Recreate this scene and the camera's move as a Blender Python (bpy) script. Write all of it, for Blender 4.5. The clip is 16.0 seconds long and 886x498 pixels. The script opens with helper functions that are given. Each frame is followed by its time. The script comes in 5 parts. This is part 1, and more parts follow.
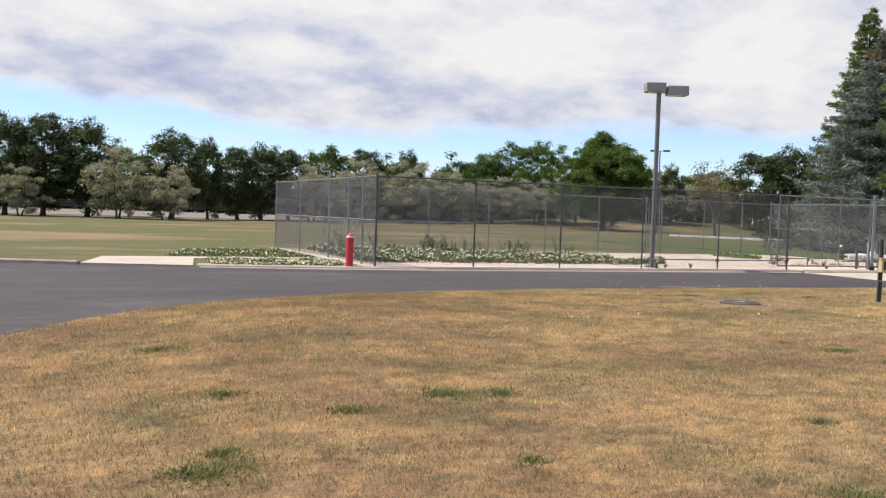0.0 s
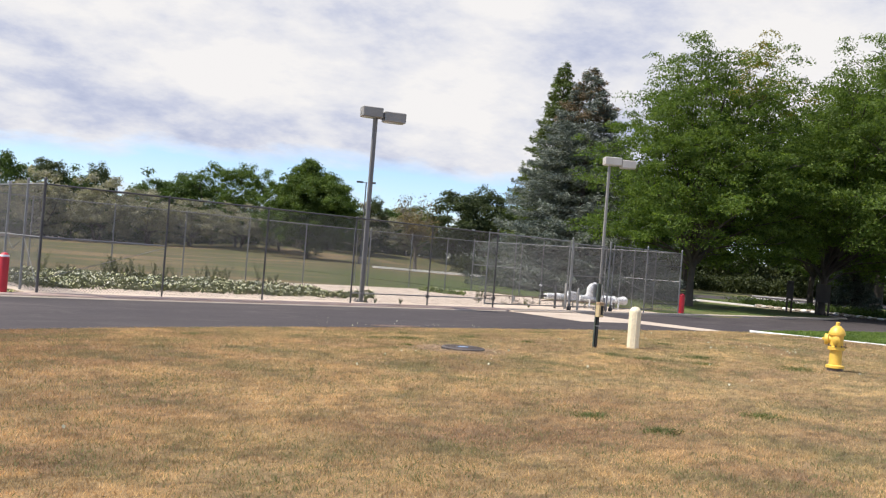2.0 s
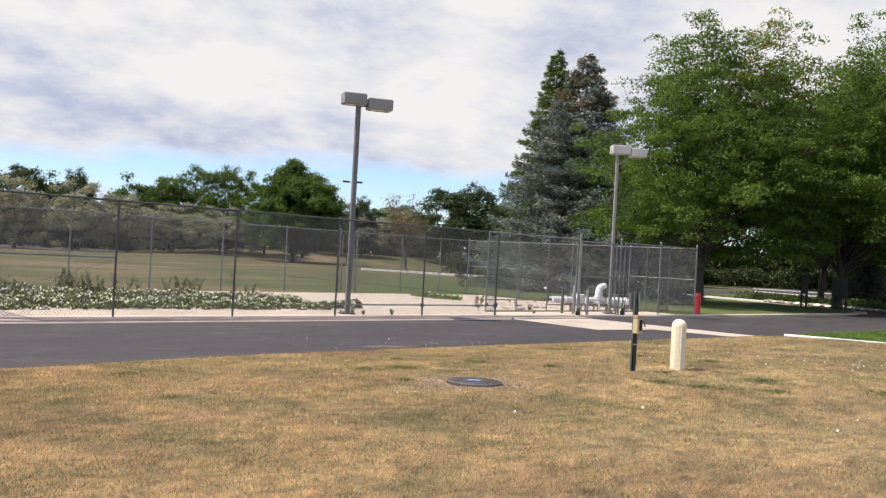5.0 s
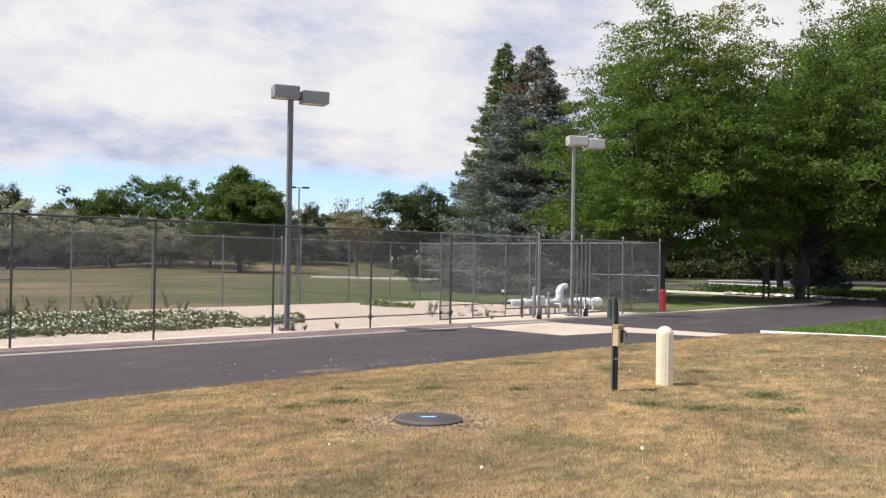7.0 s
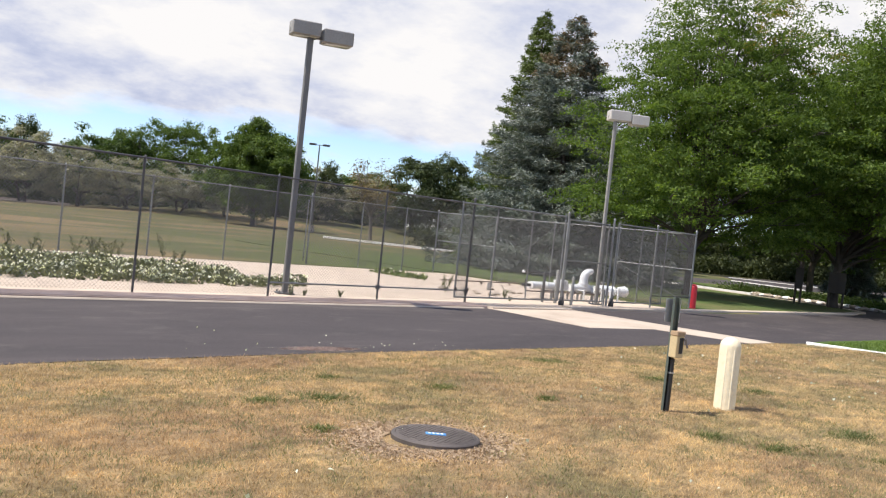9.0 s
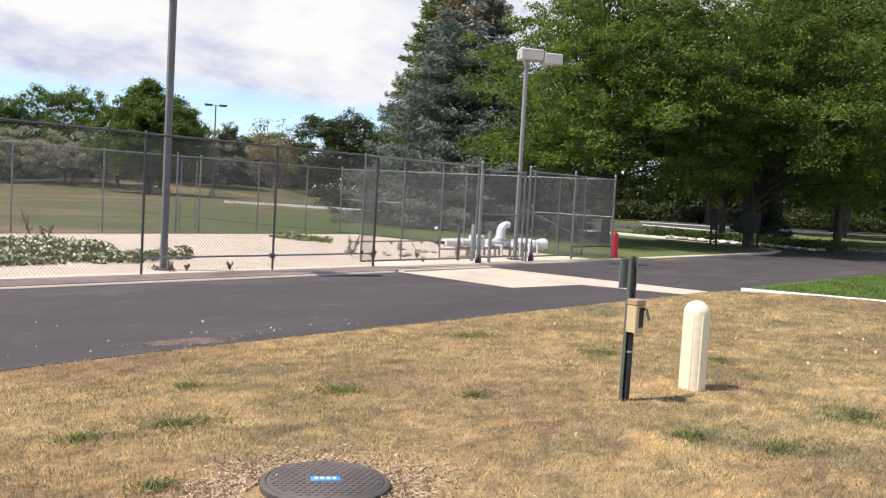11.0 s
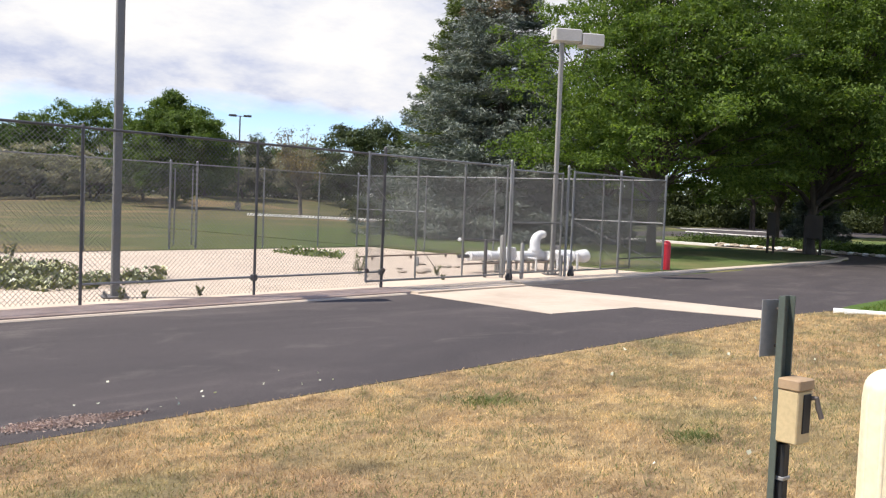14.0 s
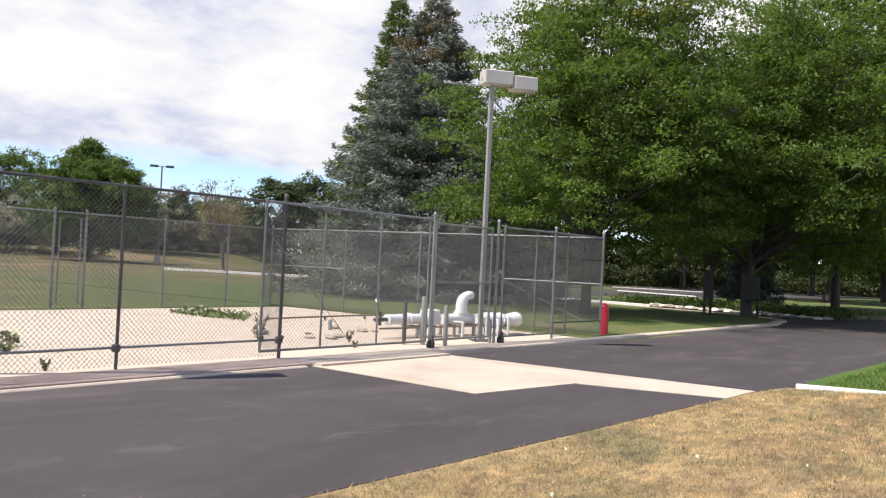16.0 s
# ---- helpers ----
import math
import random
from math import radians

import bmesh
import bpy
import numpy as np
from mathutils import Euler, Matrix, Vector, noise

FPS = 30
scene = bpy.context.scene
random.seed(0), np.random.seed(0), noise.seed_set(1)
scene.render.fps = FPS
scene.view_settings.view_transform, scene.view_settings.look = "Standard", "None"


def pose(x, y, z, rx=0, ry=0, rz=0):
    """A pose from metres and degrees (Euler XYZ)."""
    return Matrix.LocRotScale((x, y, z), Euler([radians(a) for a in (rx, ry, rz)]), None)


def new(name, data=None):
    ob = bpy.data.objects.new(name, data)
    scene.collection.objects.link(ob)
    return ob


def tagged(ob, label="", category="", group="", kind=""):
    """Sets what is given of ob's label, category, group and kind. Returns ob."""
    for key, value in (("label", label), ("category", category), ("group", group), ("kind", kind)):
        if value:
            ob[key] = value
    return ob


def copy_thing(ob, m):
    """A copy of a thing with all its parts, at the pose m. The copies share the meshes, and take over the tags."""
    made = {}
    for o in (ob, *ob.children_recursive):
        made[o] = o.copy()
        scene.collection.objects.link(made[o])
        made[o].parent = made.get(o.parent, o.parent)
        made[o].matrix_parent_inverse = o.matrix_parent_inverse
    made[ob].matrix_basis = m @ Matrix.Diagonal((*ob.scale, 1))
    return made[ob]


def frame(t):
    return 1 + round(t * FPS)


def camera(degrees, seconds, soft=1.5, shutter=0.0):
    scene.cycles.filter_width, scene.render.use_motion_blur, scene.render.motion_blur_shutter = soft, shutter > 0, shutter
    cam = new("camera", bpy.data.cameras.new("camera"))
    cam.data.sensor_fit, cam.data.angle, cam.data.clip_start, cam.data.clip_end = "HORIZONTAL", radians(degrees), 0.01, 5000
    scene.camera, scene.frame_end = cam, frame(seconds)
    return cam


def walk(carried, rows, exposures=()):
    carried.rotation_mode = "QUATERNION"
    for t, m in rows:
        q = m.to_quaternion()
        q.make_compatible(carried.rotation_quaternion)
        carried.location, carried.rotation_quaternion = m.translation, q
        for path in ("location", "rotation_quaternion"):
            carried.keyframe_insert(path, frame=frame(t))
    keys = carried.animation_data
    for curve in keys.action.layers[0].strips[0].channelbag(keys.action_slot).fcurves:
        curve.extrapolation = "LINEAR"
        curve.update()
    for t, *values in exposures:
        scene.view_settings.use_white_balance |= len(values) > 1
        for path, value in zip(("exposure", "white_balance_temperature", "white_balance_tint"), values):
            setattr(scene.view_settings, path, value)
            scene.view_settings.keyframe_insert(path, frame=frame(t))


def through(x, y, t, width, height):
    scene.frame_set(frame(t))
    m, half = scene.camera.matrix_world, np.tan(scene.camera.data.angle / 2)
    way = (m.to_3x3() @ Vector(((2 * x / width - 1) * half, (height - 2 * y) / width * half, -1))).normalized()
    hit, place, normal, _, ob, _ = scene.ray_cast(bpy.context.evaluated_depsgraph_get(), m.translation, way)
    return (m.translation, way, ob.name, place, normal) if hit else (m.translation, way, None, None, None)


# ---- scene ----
cam = camera(52.7, 16.0, 1.2)
METRES, EYE, TILT, LEAN, TURN = 17.647, 1.5, -2.2, 0.6, -22.6
ROWS = [
    (0.0, 0.0, 0.0, 0.0, 0.0, -0.1, -2.47),
    (0.5, -0.0008, 0.0324, 0.0024, -6.49, -0.43, -1.65),
    (1.0, 0.007, 0.0648, 0.004, -12.23, 0.07, -1.09),
    (1.5, 0.008, 0.0976, 0.0048, -14.5, 2.01, -4.74),
    (2.0, 0.0131, 0.1302, 0.0059, -19.0, 2.82, -4.43),
    (2.5, 0.0186, 0.1598, 0.0102, -18.02, 3.87, -3.78),
    (3.0, 0.0229, 0.1907, 0.012, -18.69, 2.75, -4.03),
    (5.5, 0.0714, 0.326, 0.0216, -20.42, 2.8, -2.11),
    (6.0, 0.0834, 0.3546, 0.022, -24.31, 4.11, -0.99),
    (6.5, 0.0953, 0.3812, 0.0261, -21.95, 4.15, -0.67),
    (7.0, 0.1065, 0.4095, 0.0284, -22.54, 3.01, -0.56),
    (7.5, 0.1192, 0.438, 0.0295, -21.06, 1.65, -2.04),
    (8.0, 0.1287, 0.4675, 0.0301, -21.72, 1.26, -6.11),
    (10.5, 0.1855, 0.6082, 0.0366, -23.52, 0.32, -3.31),
    (11.0, 0.2018, 0.6353, 0.0367, -27.42, -1.24, -2.76),
    (11.5, 0.218, 0.6611, 0.0405, -31.96, -0.04, -2.93),
    (12.0, 0.2329, 0.6905, 0.0408, -30.83, -1.86, -3.38),
    (12.5, 0.2524, 0.7159, 0.041, -30.57, -1.13, -2.72),
    (13.0, 0.2676, 0.7429, 0.0409, -27.07, -0.96, -2.12),
    (13.5, 0.2853, 0.7717, 0.04, -26.07, -1.24, -1.4),
    (14.0, 0.303, 0.8016, 0.0399, -25.21, -0.7, -1.85),
    (14.5, 0.3196, 0.8288, 0.0422, -29.63, -2.15, -1.96),
    (15.0, 0.3399, 0.8534, 0.0454, -30.36, 0.66, -2.52),
    (15.5, 0.3565, 0.8816, 0.0458, -28.93, 2.26, -2.34),
    (16.0, 0.3757, 0.9081, 0.0465, -29.52, 3.06, -2.3),
]
EXPOSURES = [(0.0, 0.38), (3.0, 0.42), (6.0, 0.36), (8.0, 0.46), (11.0, 0.54), (14.5, 0.57), (16.0, 0.58)]
walk(cam, [(t, pose(0, 0, EYE, TILT, LEAN, TURN) @ pose(METRES * x, METRES * y, METRES * z, 90 + pitch, roll, yaw)) for t, x, y, z, yaw, pitch, roll in ROWS], EXPOSURES)

# ---- world and sun ----
SUN_WAY = Vector((2.95, -1.55, -5.6)).normalized()
world = bpy.data.worlds.new("sky")
scene.world = world
world.use_nodes = True
wt = world.node_tree
wt.nodes.clear()


def wn(kind, **kw):
    n = wt.nodes.new(kind)
    for k, v in kw.items():
        n.inputs[k].default_value = v
    return n


def wmath(op, a, b=None):
    n = wt.nodes.new("ShaderNodeMath")
    n.operation = op
    for i, v in enumerate((a, b)):
        if v is None:
            continue
        if isinstance(v, (int, float)):
            n.inputs[i].default_value = v
        else:
            wt.links.new(v, n.inputs[i])
    return n.outputs[0]


sky = wt.nodes.new("ShaderNodeTexSky")
sky.sky_type = "NISHITA"
sky.sun_disc = False
sky.sun_elevation = radians(59)
sky.sun_rotation = radians(298)
sky.air_density, sky.dust_density, sky.ozone_density = 1.0, 0.1, 3.0
coords = wt.nodes.new("ShaderNodeTexCoord")
split = wt.nodes.new("ShaderNodeSeparateXYZ")
wt.links.new(coords.outputs["Generated"], split.inputs[0])
# the cloud layer: directions thrown on to a flat ceiling of cloud
up = wmath("MAXIMUM", split.outputs[2], 0.0)
lift = wmath("ADD", up, 0.30)
flat = wt.nodes.new("ShaderNodeCombineXYZ")
wt.links.new(wmath("DIVIDE", split.outputs[0], lift), flat.inputs[0])
wt.links.new(wmath("DIVIDE", split.outputs[1], lift), flat.inputs[1])


def wnoise(scale, detail, rough, place, distort=0.0):
    m = wn("ShaderNodeMapping")
    m.inputs["Location"].default_value = place
    wt.links.new(flat.outputs[0], m.inputs[0])
    n = wn("ShaderNodeTexNoise", Scale=scale, Detail=detail, Roughness=rough, Distortion=distort)
    wt.links.new(m.outputs[0], n.inputs["Vector"])
    return n.outputs[0]


def wramp(value, stops):
    r = wt.nodes.new("ShaderNodeValToRGB")
    while len(r.color_ramp.elements) < len(stops):
        r.color_ramp.elements.new(0.5)
    for e, (p, c) in zip(r.color_ramp.elements, stops):
        e.position, e.color = p, (*c, 1)
    wt.links.new(value, r.inputs[0])
    return r.outputs[0]


# bearing and height of each direction, for the long flat cloud banks near the horizon
bearing = wmath("ARCTAN2", split.outputs[0], split.outputs[1])
banks = wt.nodes.new("ShaderNodeCombineXYZ")
wt.links.new(wmath("MULTIPLY", bearing, 3.0), banks.inputs[0])
wt.links.new(wmath("MULTIPLY", up, 9.0), banks.inputs[1])


def bank_noise(scale, detail, rough, place, distort=0.0):
    m = wn("ShaderNodeMapping")
    m.inputs["Location"].default_value = place
    wt.links.new(banks.outputs[0], m.inputs[0])
    n = wn("ShaderNodeTexNoise", Scale=scale, Detail=detail, Roughness=rough, Distortion=distort)
    wt.links.new(m.outputs[0], n.inputs["Vector"])
    return n.outputs[0]


def centred(value, gain):
    return wmath("MULTIPLY", wmath("SUBTRACT", value, 0.5), gain)


west = wmath("MULTIPLY", wmath("MAXIMUM", wmath("SUBTRACT", 0.30, bearing), 0.0), 0.085)
wavy = wmath("ADD", centred(bank_noise(0.8, 7, 0.6, (1.3, 4.1, 0), 0.3), 0.13), centred(wnoise(3.2, 7, 0.6, (5.2, 0.7, 0), 0.1), 0.04))
height = wmath("SUBTRACT", wmath("ADD", up, wavy), west)
low_puffs = wmath("MULTIPLY", wramp(bank_noise(2.6, 7, 0.6, (7.7, 2.2, 0), 0.2), [(0.55, (0, 0, 0)), (0.66, (1, 1, 1))]), wramp(up, [(0.05, (1, 1, 1)), (0.085, (0, 0, 0))]))
ceiling = wramp(wmath("SUBTRACT", wnoise(1.1, 8, 0.6, (3.1, 1.7, 0), 0.05), wmath("MULTIPLY", wmath("MAXIMUM", wmath("SUBTRACT", up, 0.36), 0.0), 0.42)), [(0.36, (0, 0, 0)), (0.47, (1, 1, 1))])
banked = wmath("MULTIPLY", wramp(height, [(0.074, (0, 0, 0)), (0.098, (1, 1, 1))]), wmath("MAXIMUM", ceiling, wramp(up, [(0.36, (1, 1, 1)), (0.5, (0, 0, 0))])))
mask = wmath("MAXIMUM", banked, low_puffs)
puffs = wmath("ADD", wmath("MULTIPLY", wnoise(2.6, 10, 0.62, (0.4, 6.2, 0), 0.0), 0.6), wmath("MULTIPLY", bank_noise(1.2, 9, 0.6, (2.4, 3.2, 0), 0.15), 0.4))
grey_bank = wramp(height, [(0.088, (0, 0, 0)), (0.112, (1, 1, 1)), (0.14, (0.8, 0.8, 0.8)), (0.17, (0, 0, 0))])
light = wmath("ADD", wmath("SUBTRACT", puffs, wmath("MULTIPLY", grey_bank, 0.062)), 0.05)
shade = wramp(light, [(0.385, (0.42, 0.47, 0.65)), (0.455, (0.57, 0.605, 0.745)), (0.525, (0.765, 0.77, 0.825)), (0.60, (0.90, 0.88, 0.875))])
blue = wt.nodes.new("ShaderNodeMixRGB")
blue.blend_type = "MULTIPLY"
blue.inputs[0].default_value = 1
blue.inputs[2].default_value = (0.140, 0.150, 0.185, 1)
wt.links.new(sky.outputs[0], blue.inputs[1])
mix = wt.nodes.new("ShaderNodeMixRGB")
wt.links.new(mask, mix.inputs[0])
wt.links.new(blue.outputs[0], mix.inputs[1])
wt.links.new(shade, mix.inputs[2])
back = wn("ShaderNodeBackground", Strength=0.77)
wt.links.new(mix.outputs[0], back.inputs[0])
wout = wt.nodes.new("ShaderNodeOutputWorld")
wt.links.new(back.outputs[0], wout.inputs[0])

sun_data = bpy.data.lights.new("sun", "SUN")
sun_data.energy, sun_data.angle, sun_data.color = 5.0, radians(0.55), (1.0, 0.935, 0.83)
sun = new("sun", sun_data)
sun.matrix_world = Matrix.Translation((0, 0, 60)) @ SUN_WAY.to_track_quat("-Z", "Y").to_matrix().to_4x4()


# ---- materials ----
class Mat:
    """A node material in the making."""

    def __init__(self, name, rough=0.8, metal=0.0, spec=0.5):
        self.m = bpy.data.materials.new(name)
        self.m.use_nodes = True
        self.t = self.m.node_tree
        self.b = self.t.nodes["Principled BSDF"]
        self.b.inputs["Roughness"].default_value = rough
        self.b.inputs["Metallic"].default_value = metal
        self.b.inputs["Specular IOR Level"].default_value = spec
        self.pos = self.t.nodes.new("ShaderNodeNewGeometry")

    def link(self, a, b):
        self.t.links.new(a, b)

    def noise(self, scale, detail=4, rough=0.55, stretch=(1, 1, 1), distort=0.0, place=(0, 0, 0)):
        mp = self.t.nodes.new("ShaderNodeMapping")
        mp.inputs["Scale"].default_value = stretch
        mp.inputs["Location"].default_value = place
        self.link(self.pos.outputs["Position"], mp.inputs[0])
        n = self.t.nodes.new("ShaderNodeTexNoise")
        n.inputs["Scale"].default_value, n.inputs["Detail"].default_value = scale, detail
        n.inputs["Roughness"].default_value, n.inputs["Distortion"].default_value = rough, distort
        self.link(mp.outputs[0], n.inputs["Vector"])
        return n.outputs[0]

    def ramp(self, value, stops):
        r = self.t.nodes.new("ShaderNodeValToRGB")
        while len(r.color_ramp.elements) < len(stops):
            r.color_ramp.elements.new(0.5)
        for e, (p, c) in zip(r.color_ramp.elements, stops):
            e.position, e.color = p, (*c, 1)
        self.link(value, r.inputs[0])
        return r.outputs[0]

    def mix(self, a, b, f, mode="MIX"):
        n = self.t.nodes.new("ShaderNodeMixRGB")
        n.blend_type = mode
        for i, v in ((0, f), (1, a), (2, b)):
            if isinstance(v, (int, float)):
                n.inputs[i].default_value = v
            elif isinstance(v, tuple):
                n.inputs[i].default_value = (*v, 1)
            else:
                self.link(v, n.inputs[i])
        return n.outputs[0]

    def island(self):
        return self.pos.outputs["Random Per Island"]

    def each(self):
        return self.t.nodes.new("ShaderNodeObjectInfo").outputs["Random"]

    def colour(self, c):
        if isinstance(c, tuple):
            self.b.inputs["Base Color"].default_value = (*c, 1)
        else:
            self.link(c, self.b.inputs["Base Color"])
        return self

    def bump(self, h, strength=0.3, depth=0.01):
        n = self.t.nodes.new("ShaderNodeBump")
        n.inputs["Strength"].default_value, n.inputs["Distance"].default_value = strength, depth
        self.link(h, n.inputs["Height"])
        self.link(n.outputs[0], self.b.inputs["Normal"])
        return self

    def roughness(self, v):
        self.link(v, self.b.inputs["Roughness"])
        return self


def plain(name, c, rough=0.6, metal=0.0, grain=14.0, spread=0.16, bump=0.1):
    k = Mat(name, rough, metal)
    dark, light = tuple(v * (1 - spread) for v in c), tuple(min(1, v * (1 + spread)) for v in c)
    coarse = k.ramp(k.noise(grain * 0.18, 5, 0.6), [(0.3, dark), (0.7, light)])
    fine = k.ramp(k.noise(grain * 6, 3, 0.6), [(0.35, (0.86, 0.86, 0.86)), (0.6, (1, 1, 1))])
    k.colour(k.mix(coarse, fine, 0.8, "MULTIPLY"))
    if bump:
        k.bump(k.noise(grain * 5, 4, 0.6), bump, 0.004)
    return k.m


def leafy(name, dark, mid, light, through=0.35, patch=0.9):
    """Leaves: colour by leaf and by clump, some light let through."""
    k = Mat(name, 0.62, 0, 0.3)
    by_leaf = k.ramp(k.island(), [(0.0, dark), (0.5, mid), (1.0, light)])
    by_clump = k.ramp(k.noise(patch, 4, 0.6), [(0.34, (0.55, 0.60, 0.55)), (0.66, (1.25, 1.20, 1.05))])
    c = k.mix(by_leaf, by_clump, 1.0, "MULTIPLY")
    k.colour(c)
    tr = k.t.nodes.new("ShaderNodeBsdfTranslucent")
    k.link(k.mix(c, (1.25, 1.3, 0.6), 1.0, "MULTIPLY"), tr.inputs[0])
    mx = k.t.nodes.new("ShaderNodeMixShader")
    mx.inputs[0].default_value = through
    k.link(k.b.outputs[0], mx.inputs[1])
    k.link(tr.outputs[0], mx.inputs[2])
    k.link(mx.outputs[0], k.t.nodes["Material Output"].inputs[0])
    return k.m


def make_dry_lawn(name, blades):
    k = Mat(name, 0.9, 0, 0.2)
    big = k.noise(0.33, 5, 0.6, (1, 1.5, 1), 0.6)
    base = k.ramp(big, [(0.30, (0.355, 0.250, 0.155)), (0.43, (0.42, 0.305, 0.178)), (0.56, (0.53, 0.395, 0.218)), (0.70, (0.41, 0.325, 0.185))])
    green = k.ramp(k.noise(0.75, 5, 0.62, (1, 1, 1), 0.5, (7, 3, 0)), [(0.47, (0, 0, 0)), (0.68, (1, 1, 1))])
    base = k.mix(base, (0.205, 0.198, 0.110), k.mix((0, 0, 0), green, 0.72))
    bare = k.ramp(k.noise(1.7, 4, 0.6, (1, 1, 1), 0.3, (1, 8, 0)), [(0.60, (0, 0, 0)), (0.76, (1, 1, 1))])
    base = k.mix(base, (0.40, 0.29, 0.20), k.mix((0, 0, 0), bare, 0.5))
    clump = k.ramp(k.noise(3.2, 5, 0.68, (1, 1.7, 1), 0.7, (5, 1, 0)), [(0.32, (0.55, 0.55, 0.58)), (0.5, (0.98, 0.98, 0.98)), (0.68, (1.34, 1.30, 1.20))])
    base = k.mix(base, clump, 1.0, "MULTIPLY")
    sides = k.t.nodes.new("ShaderNodeSeparateXYZ")
    k.link(k.pos.outputs["Position"], sides.inputs[0])
    span = k.t.nodes.new("ShaderNodeMapRange")
    span.inputs["From Min"].default_value, span.inputs["From Max"].default_value = 3.0, 15.0
    k.link(sides.outputs[0], span.inputs["Value"])
    base = k.mix(k.mix(base, (0.90, 0.82, 0.78), 1.0, "MULTIPLY"), base, span.outputs[0])
    if blades:
        tint = k.ramp(k.island(), [(0, (0.86, 0.82, 0.78)), (0.3, (1.08, 1.05, 1.0)), (0.7, (1.32, 1.29, 1.22)), (1, (1.7, 1.66, 1.55))])
        c = k.mix(base, tint, 1.0, "MULTIPLY")
        fresh = k.ramp(k.noise(1.1, 6, 0.7, (1, 1, 1), 0.8, (2, 5, 0)), [(0.44, (0, 0, 0)), (0.66, (0.62, 0.62, 0.62))])
        pick = k.t.nodes.new("ShaderNodeMath")
        pick.operation = "FRACT"
        grow = k.t.nodes.new("ShaderNodeMath")
        grow.operation = "MULTIPLY"
        grow.inputs[1].default_value = 17.3
        k.link(k.island(), grow.inputs[0])
        k.link(grow.outputs[0], pick.inputs[0])
        some = k.t.nodes.new("ShaderNodeMath")
        some.operation = "LESS_THAN"
        k.link(pick.outputs[0], some.inputs[0])
        k.link(fresh, some.inputs[1])
        c = k.mix(c, (0.205, 0.212, 0.09), some.outputs[0])
        k.colour(c)
        tr = k.t.nodes.new("ShaderNodeBsdfTranslucent")
        k.link(c, tr.inputs[0])
        mx = k.t.nodes.new("ShaderNodeMixShader")
        mx.inputs[0].default_value = 0.42
        k.link(k.b.outputs[0], mx.inputs[1])
        k.link(tr.outputs[0], mx.inputs[2])
        k.link(mx.outputs[0], k.t.nodes["Material Output"].inputs[0])
    else:
        fine = k.ramp(k.noise(42, 6, 0.75, (1, 1, 1), 0.8), [(0.3, (0.36, 0.34, 0.32)), (0.5, (0.66, 0.65, 0.63)), (0.7, (0.98, 0.97, 0.95))])
        mid = k.ramp(k.noise(7, 4, 0.6), [(0.3, (0.78, 0.76, 0.72)), (0.7, (1.1, 1.1, 1.08))])
        k.colour(k.mix(k.mix(base, fine, 1.0, "MULTIPLY"), mid, 1.0, "MULTIPLY"))
        k.bump(k.noise(60, 5, 0.7), 0.6, 0.03)
    return k.m


DRY_SOIL = make_dry_lawn("dry_lawn", False)
DRY_BLADE = make_dry_lawn("dry_grass_blades", True)


def make_field():
    """Sparse park grass: tan and olive by patches, greener towards the spruce and the trees."""
    k = Mat("park_field", 0.95, 0, 0.15)
    big = k.noise(0.10, 6, 0.62, (0.7, 1.3, 1), 0.8)
    base = k.ramp(big, [(0.34, (0.26, 0.185, 0.108)), (0.44, (0.19, 0.148, 0.082)), (0.52, (0.108, 0.112, 0.050)), (0.62, (0.145, 0.130, 0.063)), (0.70, (0.245, 0.182, 0.102))])
    sides = k.t.nodes.new("ShaderNodeSeparateXYZ")
    k.link(k.pos.outputs["Position"], sides.inputs[0])

    def span(out, lo, hi):
        n = k.t.nodes.new("ShaderNodeMapRange")
        n.inputs["From Min"].default_value, n.inputs["From Max"].default_value = lo, hi
        k.link(out, n.inputs["Value"])
        return n.outputs[0]

    green = k.mix(span(sides.outputs[0], 18, 36), span(sides.outputs[1], 62, 40), 1.0, "MULTIPLY")
    green = k.mix(green, k.ramp(k.noise(0.22, 5, 0.6, (1, 1, 1), 0.6, (3, 9, 0)), [(0.35, (0.35, 0.35, 0.35)), (0.6, (1, 1, 1))]), 1.0, "MULTIPLY")
    lush = k.ramp(k.noise(0.5, 5, 0.6), [(0.3, (0.072, 0.116, 0.036)), (0.7, (0.115, 0.155, 0.052))])
    base = k.mix(base, lush, green)
    fine = k.ramp(k.noise(9, 6, 0.75), [(0.3, (0.6, 0.6, 0.55)), (0.7, (1.2, 1.2, 1.15))])
    k.colour(k.mix(base, fine, 1.0, "MULTIPLY"))
    k.bump(k.noise(30, 4, 0.7), 0.5, 0.03)
    return k.m


def make_green(name, a, b):
    k = Mat(name, 0.9, 0, 0.2)
    base = k.ramp(k.noise(0.6, 5, 0.6), [(0.3, a), (0.7, b)])
    fine = k.ramp(k.noise(40, 6, 0.75), [(0.3, (0.5, 0.5, 0.45)), (0.7, (1.3, 1.3, 1.2))])
    k.colour(k.mix(base, fine, 1.0, "MULTIPLY"))
    k.bump(k.noise(50, 4, 0.7), 0.6, 0.03)
    return k.m


